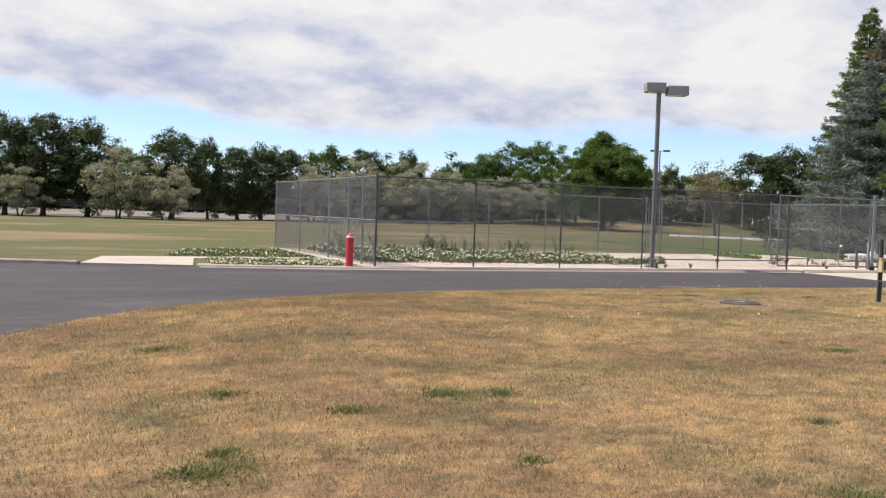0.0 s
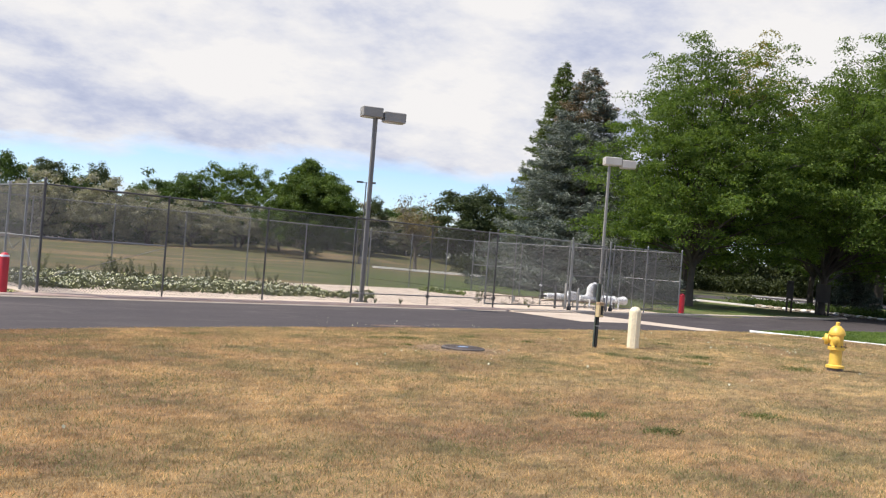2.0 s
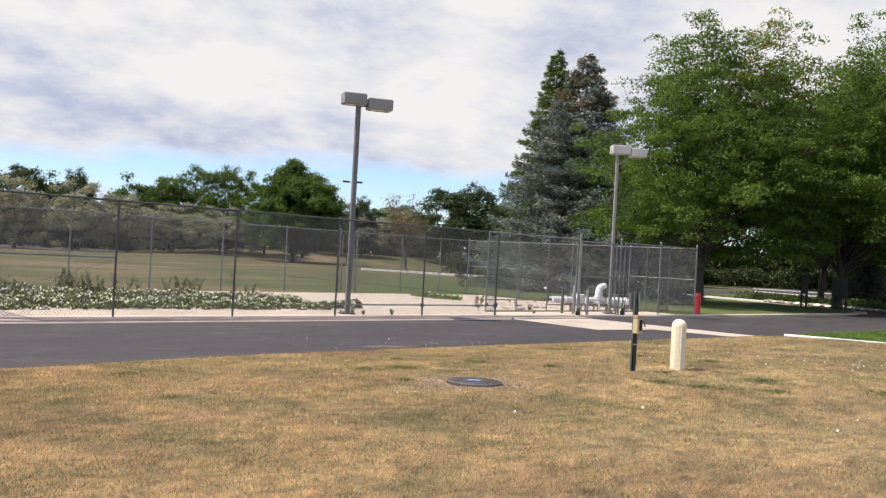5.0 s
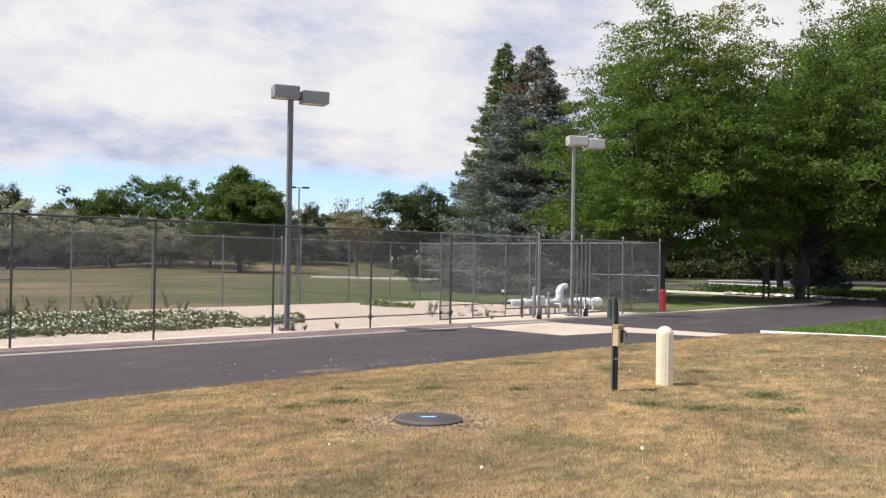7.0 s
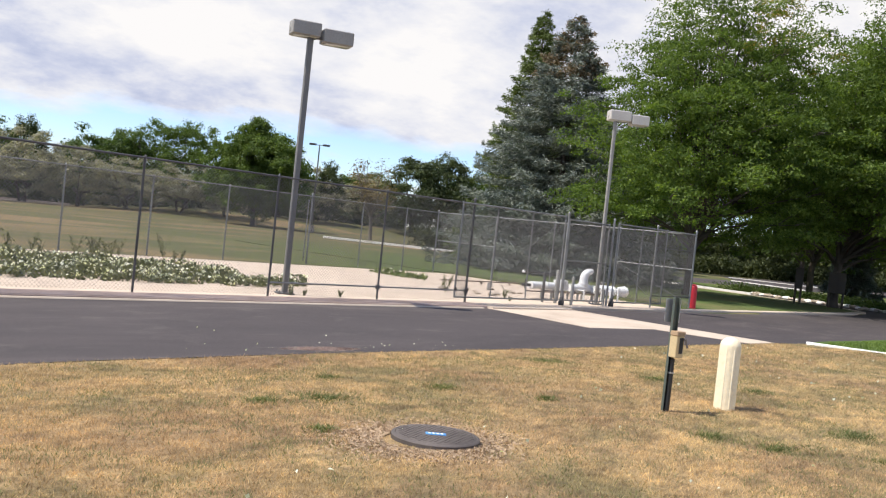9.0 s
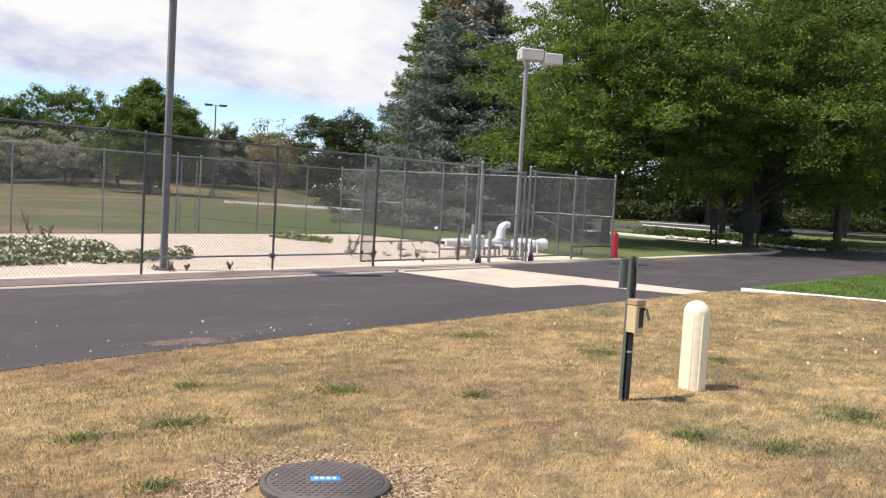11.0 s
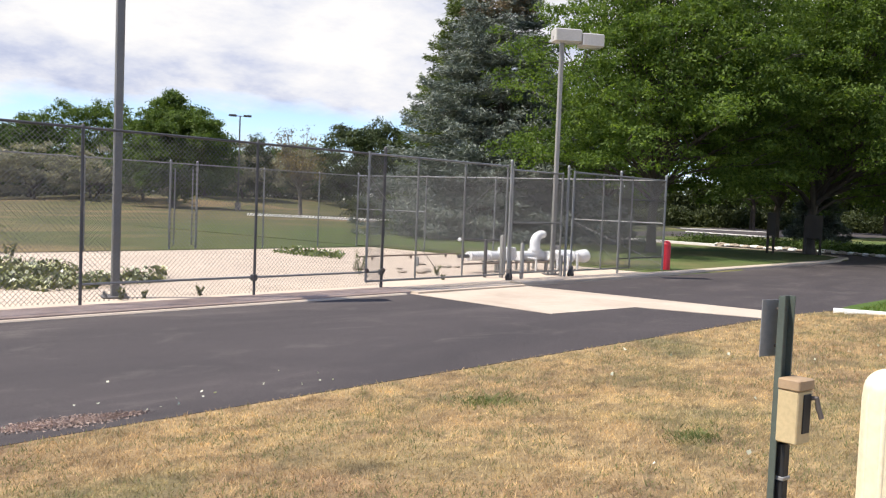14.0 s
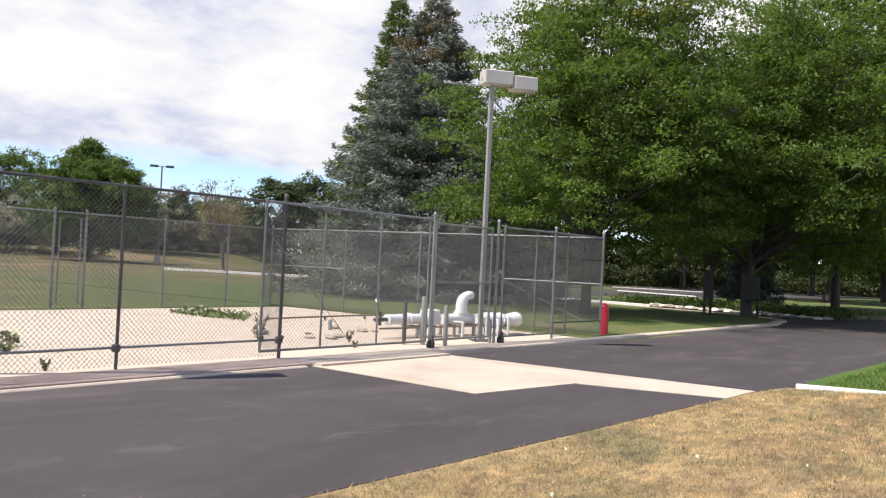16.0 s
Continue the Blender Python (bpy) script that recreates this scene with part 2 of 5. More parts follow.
def make_asphalt():
    k = Mat("asphalt", 0.82, 0, 0.35)
    base = k.ramp(k.noise(0.35, 5, 0.65, (0.5, 1.6, 1), 0.8), [(0.3, (0.044, 0.037, 0.038)), (0.55, (0.064, 0.053, 0.053)), (0.72, (0.103, 0.086, 0.082))])
    scuff = k.ramp(k.noise(1.3, 6, 0.7, (0.8, 1.3, 1), 0.6, (4, 2, 0)), [(0.55, (0, 0, 0)), (0.74, (1, 1, 1))])
    base = k.mix(base, (0.135, 0.116, 0.105), k.mix((0, 0, 0), scuff, 0.6))
    grit = k.ramp(k.noise(110, 3, 0.7), [(0.3, (0.7, 0.7, 0.7)), (0.6, (1, 1, 1)), (0.75, (1.5, 1.5, 1.5))])
    k.colour(k.mix(base, grit, 1.0, "MULTIPLY"))
    k.bump(k.noise(140, 3, 0.7), 0.35, 0.006)
    return k.m


def make_concrete(name, c, stain):
    k = Mat(name, 0.88, 0, 0.3)
    base = k.ramp(k.noise(0.7, 6, 0.65, (1, 1, 1), 0.4), [(0.3, stain), (0.55, c), (0.75, tuple(min(1, v * 1.08) for v in c))])
    fine = k.ramp(k.noise(60, 4, 0.7), [(0.3, (0.86, 0.85, 0.84)), (0.65, (1.04, 1.04, 1.04))])
    k.colour(k.mix(base, fine, 1.0, "MULTIPLY"))
    k.bump(k.noise(80, 4, 0.7), 0.3, 0.004)
    return k.m


FIELD = make_field()
GREEN = make_green("watered_grass", (0.068, 0.118, 0.028), (0.112, 0.168, 0.045))
GREEN_BLADE = leafy("green_grass_blades", (0.10, 0.155, 0.04), (0.15, 0.215, 0.06), (0.20, 0.26, 0.09), 0.45, 0.7)
ASPHALT = make_asphalt()
CONCRETE = make_concrete("pale_concrete", (0.50, 0.418, 0.338), (0.40, 0.326, 0.26))
PAD = make_concrete("pad_concrete", (0.535, 0.440, 0.352), (0.465, 0.38, 0.305))
# rusty stains, plus extra darkness standing in for the fence mesh's shade
KERB = make_concrete("kerb_concrete", (0.385, 0.295, 0.255), (0.26, 0.19, 0.16))
STEEL = plain("galvanised_steel", (0.25, 0.25, 0.25), 0.5, 0.55, 10, 0.2, 0.05)
DARK_STEEL = plain("weathered_steel", (0.105, 0.10, 0.10), 0.55, 0.4, 10, 0.25, 0.05)
WIRE = plain("galvanised_wire", (0.12, 0.118, 0.117), 0.5, 0.2, 6, 0.2, 0)
POLE = plain("bronze_grey_paint", (0.17, 0.165, 0.16), 0.5, 0.1, 5, 0.15, 0.03)
POLE_LIGHT = plain("pale_grey_paint", (0.26, 0.25, 0.235), 0.5, 0.1, 5, 0.15, 0.03)
HEAD = plain("lamp_head_paint", (0.30, 0.285, 0.265), 0.5, 0.1, 5, 0.14, 0.03)
HEAD_LIGHT = plain("pale_lamp_head_paint", (0.50, 0.47, 0.43), 0.5, 0.1, 5, 0.10, 0.03)
LENS = plain("lamp_glass", (0.55, 0.55, 0.52), 0.15, 0, 5, 0.05, 0)
RED = plain("red_paint", (0.52, 0.022, 0.035), 0.42, 0, 7, 0.22, 0.08)
CREAM = plain("cream_plastic", (0.80, 0.70, 0.50), 0.42, 0, 4, 0.07, 0.03)
YELLOW = plain("yellow_paint", (0.72, 0.46, 0.075), 0.45, 0, 8, 0.2, 0.08)
WHITE = plain("white_pipe_plastic", (0.80, 0.80, 0.80), 0.4, 0, 4, 0.06, 0.02)
WHITE_KERB = plain("white_painted_concrete", (0.76, 0.74, 0.70), 0.8, 0, 8, 0.1, 0.2)
BOX_TAN = plain("tan_metal", (0.56, 0.44, 0.25), 0.42, 0.05, 9, 0.14, 0.04)
BOX_LID = plain("browned_tan_metal", (0.40, 0.28, 0.17), 0.5, 0.05, 9, 0.25, 0.05)
GREEN_POST = plain("green_painted_steel", (0.105, 0.125, 0.105), 0.5, 0.3, 9, 0.25, 0.06)
SIGN_GREY = plain("bare_sign_metal", (0.42, 0.42, 0.425), 0.4, 0.6, 6, 0.08, 0.02)
BLACK = plain("black_rubber", (0.02, 0.02, 0.021), 0.6, 0, 9, 0.2, 0.05)
IRON = plain("cast_iron", (0.125, 0.105, 0.095), 0.7, 0.3, 9, 0.35, 0.3)
SIGN_BLUE = plain("blue_enamel", (0.06, 0.25, 0.55), 0.4, 0, 9, 0.1, 0)
WHITE_PAINT = plain("white_paint", (0.78, 0.78, 0.78), 0.5, 0, 9, 0.05, 0)
BARK = plain("grey_brown_bark", (0.075, 0.060, 0.050), 0.95, 0, 9, 0.35, 0.8)
PALE_BARK = plain("pale_bark", (0.20, 0.17, 0.14), 0.95, 0, 9, 0.3, 0.7)
LEAF = leafy("locust_leaves", (0.068, 0.114, 0.025), (0.108, 0.168, 0.037), (0.165, 0.23, 0.055), 0.52)
LEAF_YELLOW = leafy("turning_leaves", (0.13, 0.14, 0.025), (0.22, 0.20, 0.03), (0.33, 0.27, 0.035), 0.35)
LEAF_DARK = leafy("dark_green_leaves", (0.044, 0.076, 0.021), (0.07, 0.114, 0.03), (0.105, 0.155, 0.044), 0.38)
LEAF_BRIGHT = leafy("bright_green_leaves", (0.060, 0.102, 0.022), (0.094, 0.148, 0.033), (0.14, 0.195, 0.048), 0.38)
PINE = leafy("pine_needles", (0.042, 0.060, 0.027), (0.068, 0.092, 0.040), (0.105, 0.13, 0.057), 0.24)
SPRUCE = leafy("blue_spruce_needles", (0.098, 0.120, 0.116), (0.165, 0.190, 0.184), (0.255, 0.28, 0.272), 0.10)
SPRUCE_GREEN = leafy("green_spruce_needles", (0.065, 0.10, 0.03), (0.115, 0.155, 0.045), (0.17, 0.20, 0.065), 0.18)
BROWN_NEEDLE = leafy("cone_brown_needles", (0.125, 0.09, 0.055), (0.205, 0.145, 0.095), (0.27, 0.205, 0.14), 0.1)
OLIVE = leafy("silver_olive_leaves", (0.225, 0.215, 0.182), (0.325, 0.31, 0.268), (0.425, 0.405, 0.36), 0.33)
DRY_LEAF = leafy("dry_brown_leaves", (0.13, 0.095, 0.04), (0.19, 0.14, 0.06), (0.25, 0.19, 0.09), 0.2)
HEDGE = leafy("dull_hedge_leaves", (0.030, 0.043, 0.016), (0.050, 0.066, 0.024), (0.082, 0.095, 0.036), 0.25)
WEED = leafy("weed_leaves", (0.10, 0.135, 0.045), (0.14, 0.18, 0.06), (0.20, 0.235, 0.09), 0.3, 3)
WEED_GREY = leafy("grey_weed_leaves", (0.080, 0.092, 0.048), (0.128, 0.138, 0.076), (0.19, 0.195, 0.12), 0.28, 3)
TUFT = leafy("dull_lawn_weed", (0.085, 0.11, 0.04), (0.13, 0.155, 0.06), (0.19, 0.205, 0.09), 0.3, 3)
PETAL = leafy("white_petals", (0.7, 0.7, 0.66), (0.8, 0.8, 0.77), (0.86, 0.86, 0.84), 0.3, 3)
RUST = plain("rusty_pipe", (0.22, 0.165, 0.13), 0.7, 0.2, 8, 0.25, 0.1)
BROWN_ROCK = plain("tan_rock", (0.36, 0.30, 0.24), 0.9, 0, 5, 0.3, 0.5)


# ---- mesh tools ----
class Build:
    """Vertices and faces of one mesh."""

    def __init__(self):
        self.v, self.f, self.mi = [], [], []

    def face(self, pts, mat=0):
        n = len(self.v)
        self.v += [tuple(p) for p in pts]
        self.f.append(tuple(range(n, n + len(pts))))
        self.mi.append(mat)

    def box(self, x0, y0, z0, x1, y1, z1, c=0.0, m=None, mat=0):
        """A box with chamfered upright and level edges."""
        c = min(c, (x1 - x0) * 0.45, (y1 - y0) * 0.45, (z1 - z0) * 0.45)
        rings = [(z0, c), (z0 + c, 0), (z1 - c, 0), (z1, c)] if c > 0 else [(z0, 0), (z1, 0)]
        n0 = len(self.v)
        per = 8 if c > 0 else 4
        for z, i in rings:
            a, b, p, q = x0 + i, x1 - i, y0 + i, y1 - i
            if c > 0:
                pts = [(a + c, p), (b - c, p), (b, p + c), (b, q - c), (b - c, q), (a + c, q), (a, q - c), (a, p + c)]
            else:
                pts = [(a, p), (b, p), (b, q), (a, q)]
            for x, y in pts:
                o = Vector((x, y, z))
                self.v.append(tuple(m @ o if m else o))
        for r in range(len(rings) - 1):
            for i in range(per):
                j = (i + 1) % per
                self.f.append((n0 + r * per + i, n0 + r * per + j, n0 + (r + 1) * per + j, n0 + (r + 1) * per + i))
                self.mi.append(mat)
        self.f.append(tuple(n0 + i for i in reversed(range(per))))
        self.f.append(tuple(n0 + (len(rings) - 1) * per + i for i in range(per)))
        self.mi += [mat, mat]
        return self

    def tube(self, pts, radii, sides=8, caps=True, mat=0):
        """A round tube along points, with a radius at each."""
        pts = [Vector(p) for p in pts]
        if isinstance(radii, (int, float)):
            radii = [radii] * len(pts)
        n0 = len(self.v)
        side = None
        for i, p in enumerate(pts):
            way = (pts[min(i + 1, len(pts) - 1)] - pts[max(i - 1, 0)]).normalized()
            if side is None:
                side = way.orthogonal().normalized()
            side = (side - way * side.dot(way)).normalized()
            other = way.cross(side)
            for k in range(sides):
                a = 2 * math.pi * k / sides
                self.v.append(tuple(p + radii[i] * (math.cos(a) * side + math.sin(a) * other)))
        for i in range(len(pts) - 1):
            for k in range(sides):
                j = (k + 1) % sides
                self.f.append((n0 + i * sides + k, n0 + i * sides + j, n0 + (i + 1) * sides + j, n0 + (i + 1) * sides + k))
                self.mi.append(mat)
        if caps:
            self.f.append(tuple(n0 + k for k in reversed(range(sides))))
            self.f.append(tuple(n0 + (len(pts) - 1) * sides + k for k in range(sides)))
            self.mi += [mat, mat]
        return self

    def turned(self, profile, x=0, y=0, sides=20, mat=0, m=None):
        """A body of revolution round the upright through (x, y): profile of (radius, z)."""
        n0 = len(self.v)
        for r, z in profile:
            for k in range(sides):
                a = 2 * math.pi * k / sides
                o = Vector((x + r * math.cos(a), y + r * math.sin(a), z))
                self.v.append(tuple(m @ o if m else o))
        for i in range(len(profile) - 1):
            for k in range(sides):
                j = (k + 1) % sides
                self.f.append((n0 + i * sides + k, n0 + i * sides + j, n0 + (i + 1) * sides + j, n0 + (i + 1) * sides + k))
                self.mi.append(mat)
        self.f.append(tuple(n0 + k for k in reversed(range(sides))))
        self.f.append(tuple(n0 + (len(profile) - 1) * sides + k for k in range(sides)))
        self.mi += [mat, mat]
        return self

    def slab(self, outline, z0, z1, mat=0):
        """A flat slab over an outline that runs counter-clockwise."""
        n = len(outline)
        n0 = len(self.v)
        self.v += [(x, y, z0) for x, y in outline] + [(x, y, z1) for x, y in outline]
        self.f.append(tuple(n0 + i for i in reversed(range(n))))
        self.f.append(tuple(n0 + n + i for i in range(n)))
        self.mi += [mat, mat]
        for i in range(n):
            j = (i + 1) % n
            self.f.append((n0 + i, n0 + j, n0 + n + j, n0 + n + i))
            self.mi.append(mat)
        return self


def linked(name, b, mats, smooth=False):
    mesh = bpy.data.meshes.new(name)
    mesh.from_pydata(b.v, [], b.f)
    mats = mats if isinstance(mats, (list, tuple)) else [mats]
    for m in mats:
        mesh.materials.append(m)
    if len(mats) > 1:
        mesh.polygons.foreach_set("material_index", b.mi)
    if smooth:
        mesh.polygons.foreach_set("use_smooth", [True] * len(b.f))
        mesh.set_sharp_from_angle(angle=radians(40))
    mesh.update()
    return new(name, mesh)


def part(name, b, mat, parent, label="", smooth=True):
    ob = linked(name, b, mat, smooth)
    ob.parent = parent
    if label:
        tagged(ob, label)
    return ob


def thing(name, m, label, category, group="", kind=""):
    ob = new(name)
    ob.empty_display_size = 0.1
    ob.matrix_world = m
    return tagged(ob, label, category, group, kind)


def card_mesh(name, centres, size, mat, parent=None, seed=0, slim=0.5, lean=None, jitter=0.35, corners=3):
    """Many small leaves, one island each."""
    rng = np.random.default_rng(seed)
    c = np.asarray(centres, float)
    n = len(c)
    a = rng.normal(size=(n, 3))
    if lean is not None:
        a = a * 0.55 + np.asarray(lean)
    a /= np.linalg.norm(a, axis=1)[:, None] + 1e-9
    b = np.cross(a, rng.normal(size=(n, 3)))
    b /= np.linalg.norm(b, axis=1)[:, None] + 1e-9
    s = size * (1 + jitter * rng.uniform(-1, 1, n))[:, None]
    if corners == 4:
        bend = np.cross(a, b) * s * 0.18
        v = [c - a * s * 0.5, c + b * s * slim * 0.5 + bend, c + a * s * 0.5, c - b * s * slim * 0.5 + bend]
    else:
        v = [c - a * s * 0.45 + b * s * slim * 0.5, c + a * s * 0.6, c - a * s * 0.3 - b * s * slim * 0.55]
    v = np.stack(v, 1).reshape(-1, 3)
    mesh = bpy.data.meshes.new(name)
    mesh.vertices.add(corners * n)
    mesh.vertices.foreach_set("co", v.astype(np.float32).ravel())
    mesh.loops.add(corners * n)
    mesh.loops.foreach_set("vertex_index", np.arange(corners * n, dtype=np.int32))
    mesh.polygons.add(n)
    mesh.polygons.foreach_set("loop_start", np.arange(0, corners * n, corners, dtype=np.int32))
    mesh.materials.append(mat)
    mesh.update(calc_edges=True)
    ob = new(name, mesh)
    if parent is not None:
        ob.parent = parent
    return ob


def shell_mesh(name, points, faces_to, size, mat, parent, seed=0, slim=0.55, loose=0.4):
    """Many small leaves, one island each, that lie roughly square to the given directions, as on the outside of a leafy clump."""
    rng = np.random.default_rng(seed)
    c, d = np.asarray(points, float), np.asarray(faces_to, float)
    n = len(c)
    d = d / (np.linalg.norm(d, axis=1)[:, None] + 1e-9) + rng.normal(size=(n, 3)) * loose
    a = np.cross(d, rng.normal(size=(n, 3)))
    a /= np.linalg.norm(a, axis=1)[:, None] + 1e-9
    b = np.cross(d, a)
    b /= np.linalg.norm(b, axis=1)[:, None] + 1e-9
    s = (size * rng.uniform(0.65, 1.35, n))[:, None]
    v = np.stack([c - a * s * 0.45 + b * s * slim * 0.5, c + a * s * 0.6, c - a * s * 0.3 - b * s * slim * 0.55], 1).reshape(-1, 3)
    mesh = bpy.data.meshes.new(name)
    mesh.vertices.add(3 * n)
    mesh.vertices.foreach_set("co", v.astype(np.float32).ravel())
    mesh.loops.add(3 * n)
    mesh.loops.foreach_set("vertex_index", np.arange(3 * n, dtype=np.int32))
    mesh.polygons.add(n)
    mesh.polygons.foreach_set("loop_start", np.arange(0, 3 * n, 3, dtype=np.int32))
    mesh.materials.append(mat)
    mesh.update(calc_edges=True)
    ob = new(name, mesh)
    ob.parent = parent
    return ob


def blade_mesh(name, roots, height, width, mat, seed=0, spread=0.5):
    """Upright three-cornered blades of grass."""
    rng = np.random.default_rng(seed)
    c = np.asarray(roots, float)
    n = len(c)
    turn = rng.uniform(0, 2 * np.pi, n)
    s = np.stack([np.cos(turn), np.sin(turn), np.zeros(n)], 1)
    w = (width * rng.uniform(0.6, 1.4, n))[:, None]
    h = height * rng.uniform(0.45, 1.3, n)
    tip = c + np.stack([rng.normal(size=n) * spread * h, rng.normal(size=n) * spread * h, h], 1)
    v = np.stack([c - s * w, c + s * w, tip], 1).reshape(-1, 3)
    mesh = bpy.data.meshes.new(name)
    mesh.vertices.add(3 * n)
    mesh.vertices.foreach_set("co", v.astype(np.float32).ravel())
    mesh.loops.add(3 * n)
    mesh.loops.foreach_set("vertex_index", np.arange(3 * n, dtype=np.int32))
    mesh.polygons.add(n)
    mesh.polygons.foreach_set("loop_start", np.arange(0, 3 * n, 3, dtype=np.int32))
    mesh.materials.append(mat)
    mesh.update(calc_edges=True)
    return new(name, mesh)


# ---- the ground, the roads and the pad ----
NEAR = [(-3.0, -60), (-2.7, 0), (-2.0, 6), (-1.25, 9.4), (-0.75, 11.2), (0, 12.5), (0.8, 13.5), (1.6, 14.3), (2.9, 15.2), (4.6, 15.95), (6.8, 16.4), (9.8, 16.75), (13, 16.85), (25.5, 16.75), (27, 16.5), (33, 16.5), (41.5, 16.0), (60, 15), (130, 9)]
FAR = [(-60, 28.0), (-8, 25.4), (-1.6, 24.2), (0.1, 23.6), (2.8, 22.9), (6.4, 22.35), (9, 22.2), (30, 22.15), (45, 22.5), (48.5, 23.2), (50.3, 25.0), (51.2, 28), (52, 34), (54, 60)]


def away(points, x, y):
    """Distance to a line of points."""
    best = np.full(x.shape, 1e9)
    for (ax, ay), (bx, by) in zip(points, points[1:]):
        dx, dy = bx - ax, by - ay
        t = np.clip(((x - ax) * dx + (y - ay) * dy) / (dx * dx + dy * dy), 0, 1)
        best = np.minimum(best, np.hypot(x - ax - t * dx, y - ay - t * dy))
    return best


def inside(outline, x, y):
    res = np.zeros(x.shape, bool)
    for (ax, ay), (bx, by) in zip(outline, outline[1:] + outline[:1]):
        if ay == by:
            continue
        hit = ((ay > y) != (by > y)) & (x < (bx - ax) * (y - ay) / (by - ay) + ax)
        res ^= hit
    return res


GREEN_LAWN = [(26.75, 16.35), (27.9, 12.9), (30.2, 6.0), (34, -5), (120, -5), (120, 9.6), (60, 14.9), (41.5, 15.9), (33, 16.4), (27.5, 16.42)]
LAWN = NEAR + [(130, -60)]
ROAD = [(-60, -60)] + NEAR + [(130, 22), (70, 24), (60, 30), (58, 60), (54, 60)] + FAR[::-1][1:]


def field_rise(x, y):
    """A low grassy bank at the far edge of the field, fading out towards the west."""
    x, y = np.asarray(x, float), np.asarray(y, float)
    u = np.clip((x / np.maximum(y, 1.0) - 0.40) / 0.20, 0, 1)
    t = np.clip((y - 97.0) / 15.0, 0, 1)
    e = np.clip((150.0 - x) / 40.0, 0, 1)
    return 1.3 * u * u * (3 - 2 * u) * t * t * (3 - 2 * t) * e


def ground_z(x, y):
    x, y = np.asarray(x, float), np.asarray(y, float)
    d = away(NEAR, x, y)
    t = np.clip(d / 3.5, 0, 1)
    lawn = -0.048 + 0.128 * t * t * (3 - 2 * t)
    lawn = lawn + 0.012 * np.sin(x * 0.9 + 1.3 * np.sin(y * 0.5)) * t + 0.01 * np.sin(y * 1.1 + x * 0.3) * t
    w = np.clip((x - 20) / 5, 0, 1)
    lawn = np.where(inside(GREEN_LAWN, x, y), -0.08, lawn * (1 - w) + np.minimum(lawn, 0.012) * w)
    z = np.where(inside(ROAD, x, y), np.maximum(-0.11, -0.048 - 0.12 * d), -0.02 + field_rise(x, y))
    return np.where(inside(LAWN, x, y), lawn, z)


def steps(stops):
    out = []
    for a, b, s in stops:
        out += list(np.arange(a, b, s))
    return np.array(out + [stops[-1][1]])


gx = steps([(-2400, -200, 400), (-200, -40, 20), (-40, -5, 2.5), (-5, 34, 0.3), (34, 60, 1), (60, 140, 5), (140, 300, 20), (300, 2600, 400)])
gy = steps([(-2400, -200, 400), (-200, -20, 20), (-20, -2, 2), (-2, 24, 0.3), (24, 60, 1.5), (60, 160, 5), (160, 300, 20), (300, 2600, 400)])
GX, GY = np.meshgrid(gx, gy)
GZ = ground_z(GX, GY)
g = Build()
g.v = list(zip(GX.ravel().tolist(), GY.ravel().tolist(), GZ.ravel().tolist()))
W = len(gx)
cx, cy = (gx[:-1] + gx[1:]) / 2, (gy[:-1] + gy[1:]) / 2
CX, CY = np.meshgrid(cx, cy)
is_lawn = inside(LAWN, CX, CY) | (away(NEAR, CX, CY) < 0.4)
for j in range(len(gy) - 1):
    for i in range(W - 1):
        a = j * W + i
        g.f.append((a, a + 1, a + W + 1, a + W))
        g.mi.append(0 if is_lawn[j, i] else 1)
tagged(linked("ground", g, [DRY_SOIL, FIELD], True), "dry tan lawn and sparse park field, flat", "ground", kind="structure")

road = Build().slab(ROAD, -0.3, -0.05)
tagged(linked("road", road, ASPHALT), "dark grey asphalt drive with scuffs, curving past the fence", "road", kind="structure")


def kerb_line(name, pts, wide, z0, z1, mat, label, slope=0.03):
    """A kerb with a battered front face along points, its front on the line, its body to the left of the way."""
    b = Build()
    n = len(pts)
    for i, (x, y) in enumerate(pts):
        ax, ay = pts[max(i - 1, 0)]
        bx, by = pts[min(i + 1, n - 1)]
        l = math.hypot(bx - ax, by - ay)
        nx, ny = -(by - ay) / l, (bx - ax) / l
        for off, z in ((0, z0), (slope, z1 - 0.02), (slope + 0.02, z1), (wide, z1), (wide, z0)):
            b.v.append((x + nx * off, y + ny * off, z))
    for i in range(n - 1):
        for k in range(4):
            b.f.append((i * 5 + k, (i + 1) * 5 + k, (i + 1) * 5 + k + 1, i * 5 + k + 1))
            b.mi.append(0)
    b.f += [(0, 1, 2, 3, 4), tuple((n - 1) * 5 + k for k in (4, 3, 2, 1, 0))]
    b.mi += [0, 0]
    return tagged(linked(name, b, mat), label, "kerb", kind="structure")


def dense(pts, step=0.8):
    out = []
    for (ax, ay), (bx, by) in zip(pts, pts[1:]):
        k = max(1, int(math.hypot(bx - ax, by - ay) / step))
        out += [(ax + (bx - ax) * i / k, ay + (by - ay) * i / k) for i in range(k)]
    return out + [pts[-1]]


kerb_line("kerb_1", dense(FAR[1:4]), 0.32, -0.2, 0.035, KERB, "stained concrete kerb along the drive, in the shade-darkened kerb colour")
# wide back to the fence, so its brown also paints the mesh shade there
kerb_line("kerb_2", dense([(2.9, 22.88), (6.4, 22.35), (9, 22.2), (21.9, 22.17)]), 0.68, -0.2, 0.012, KERB, "stained low concrete kerb before the fence, mesh shade in its colour")
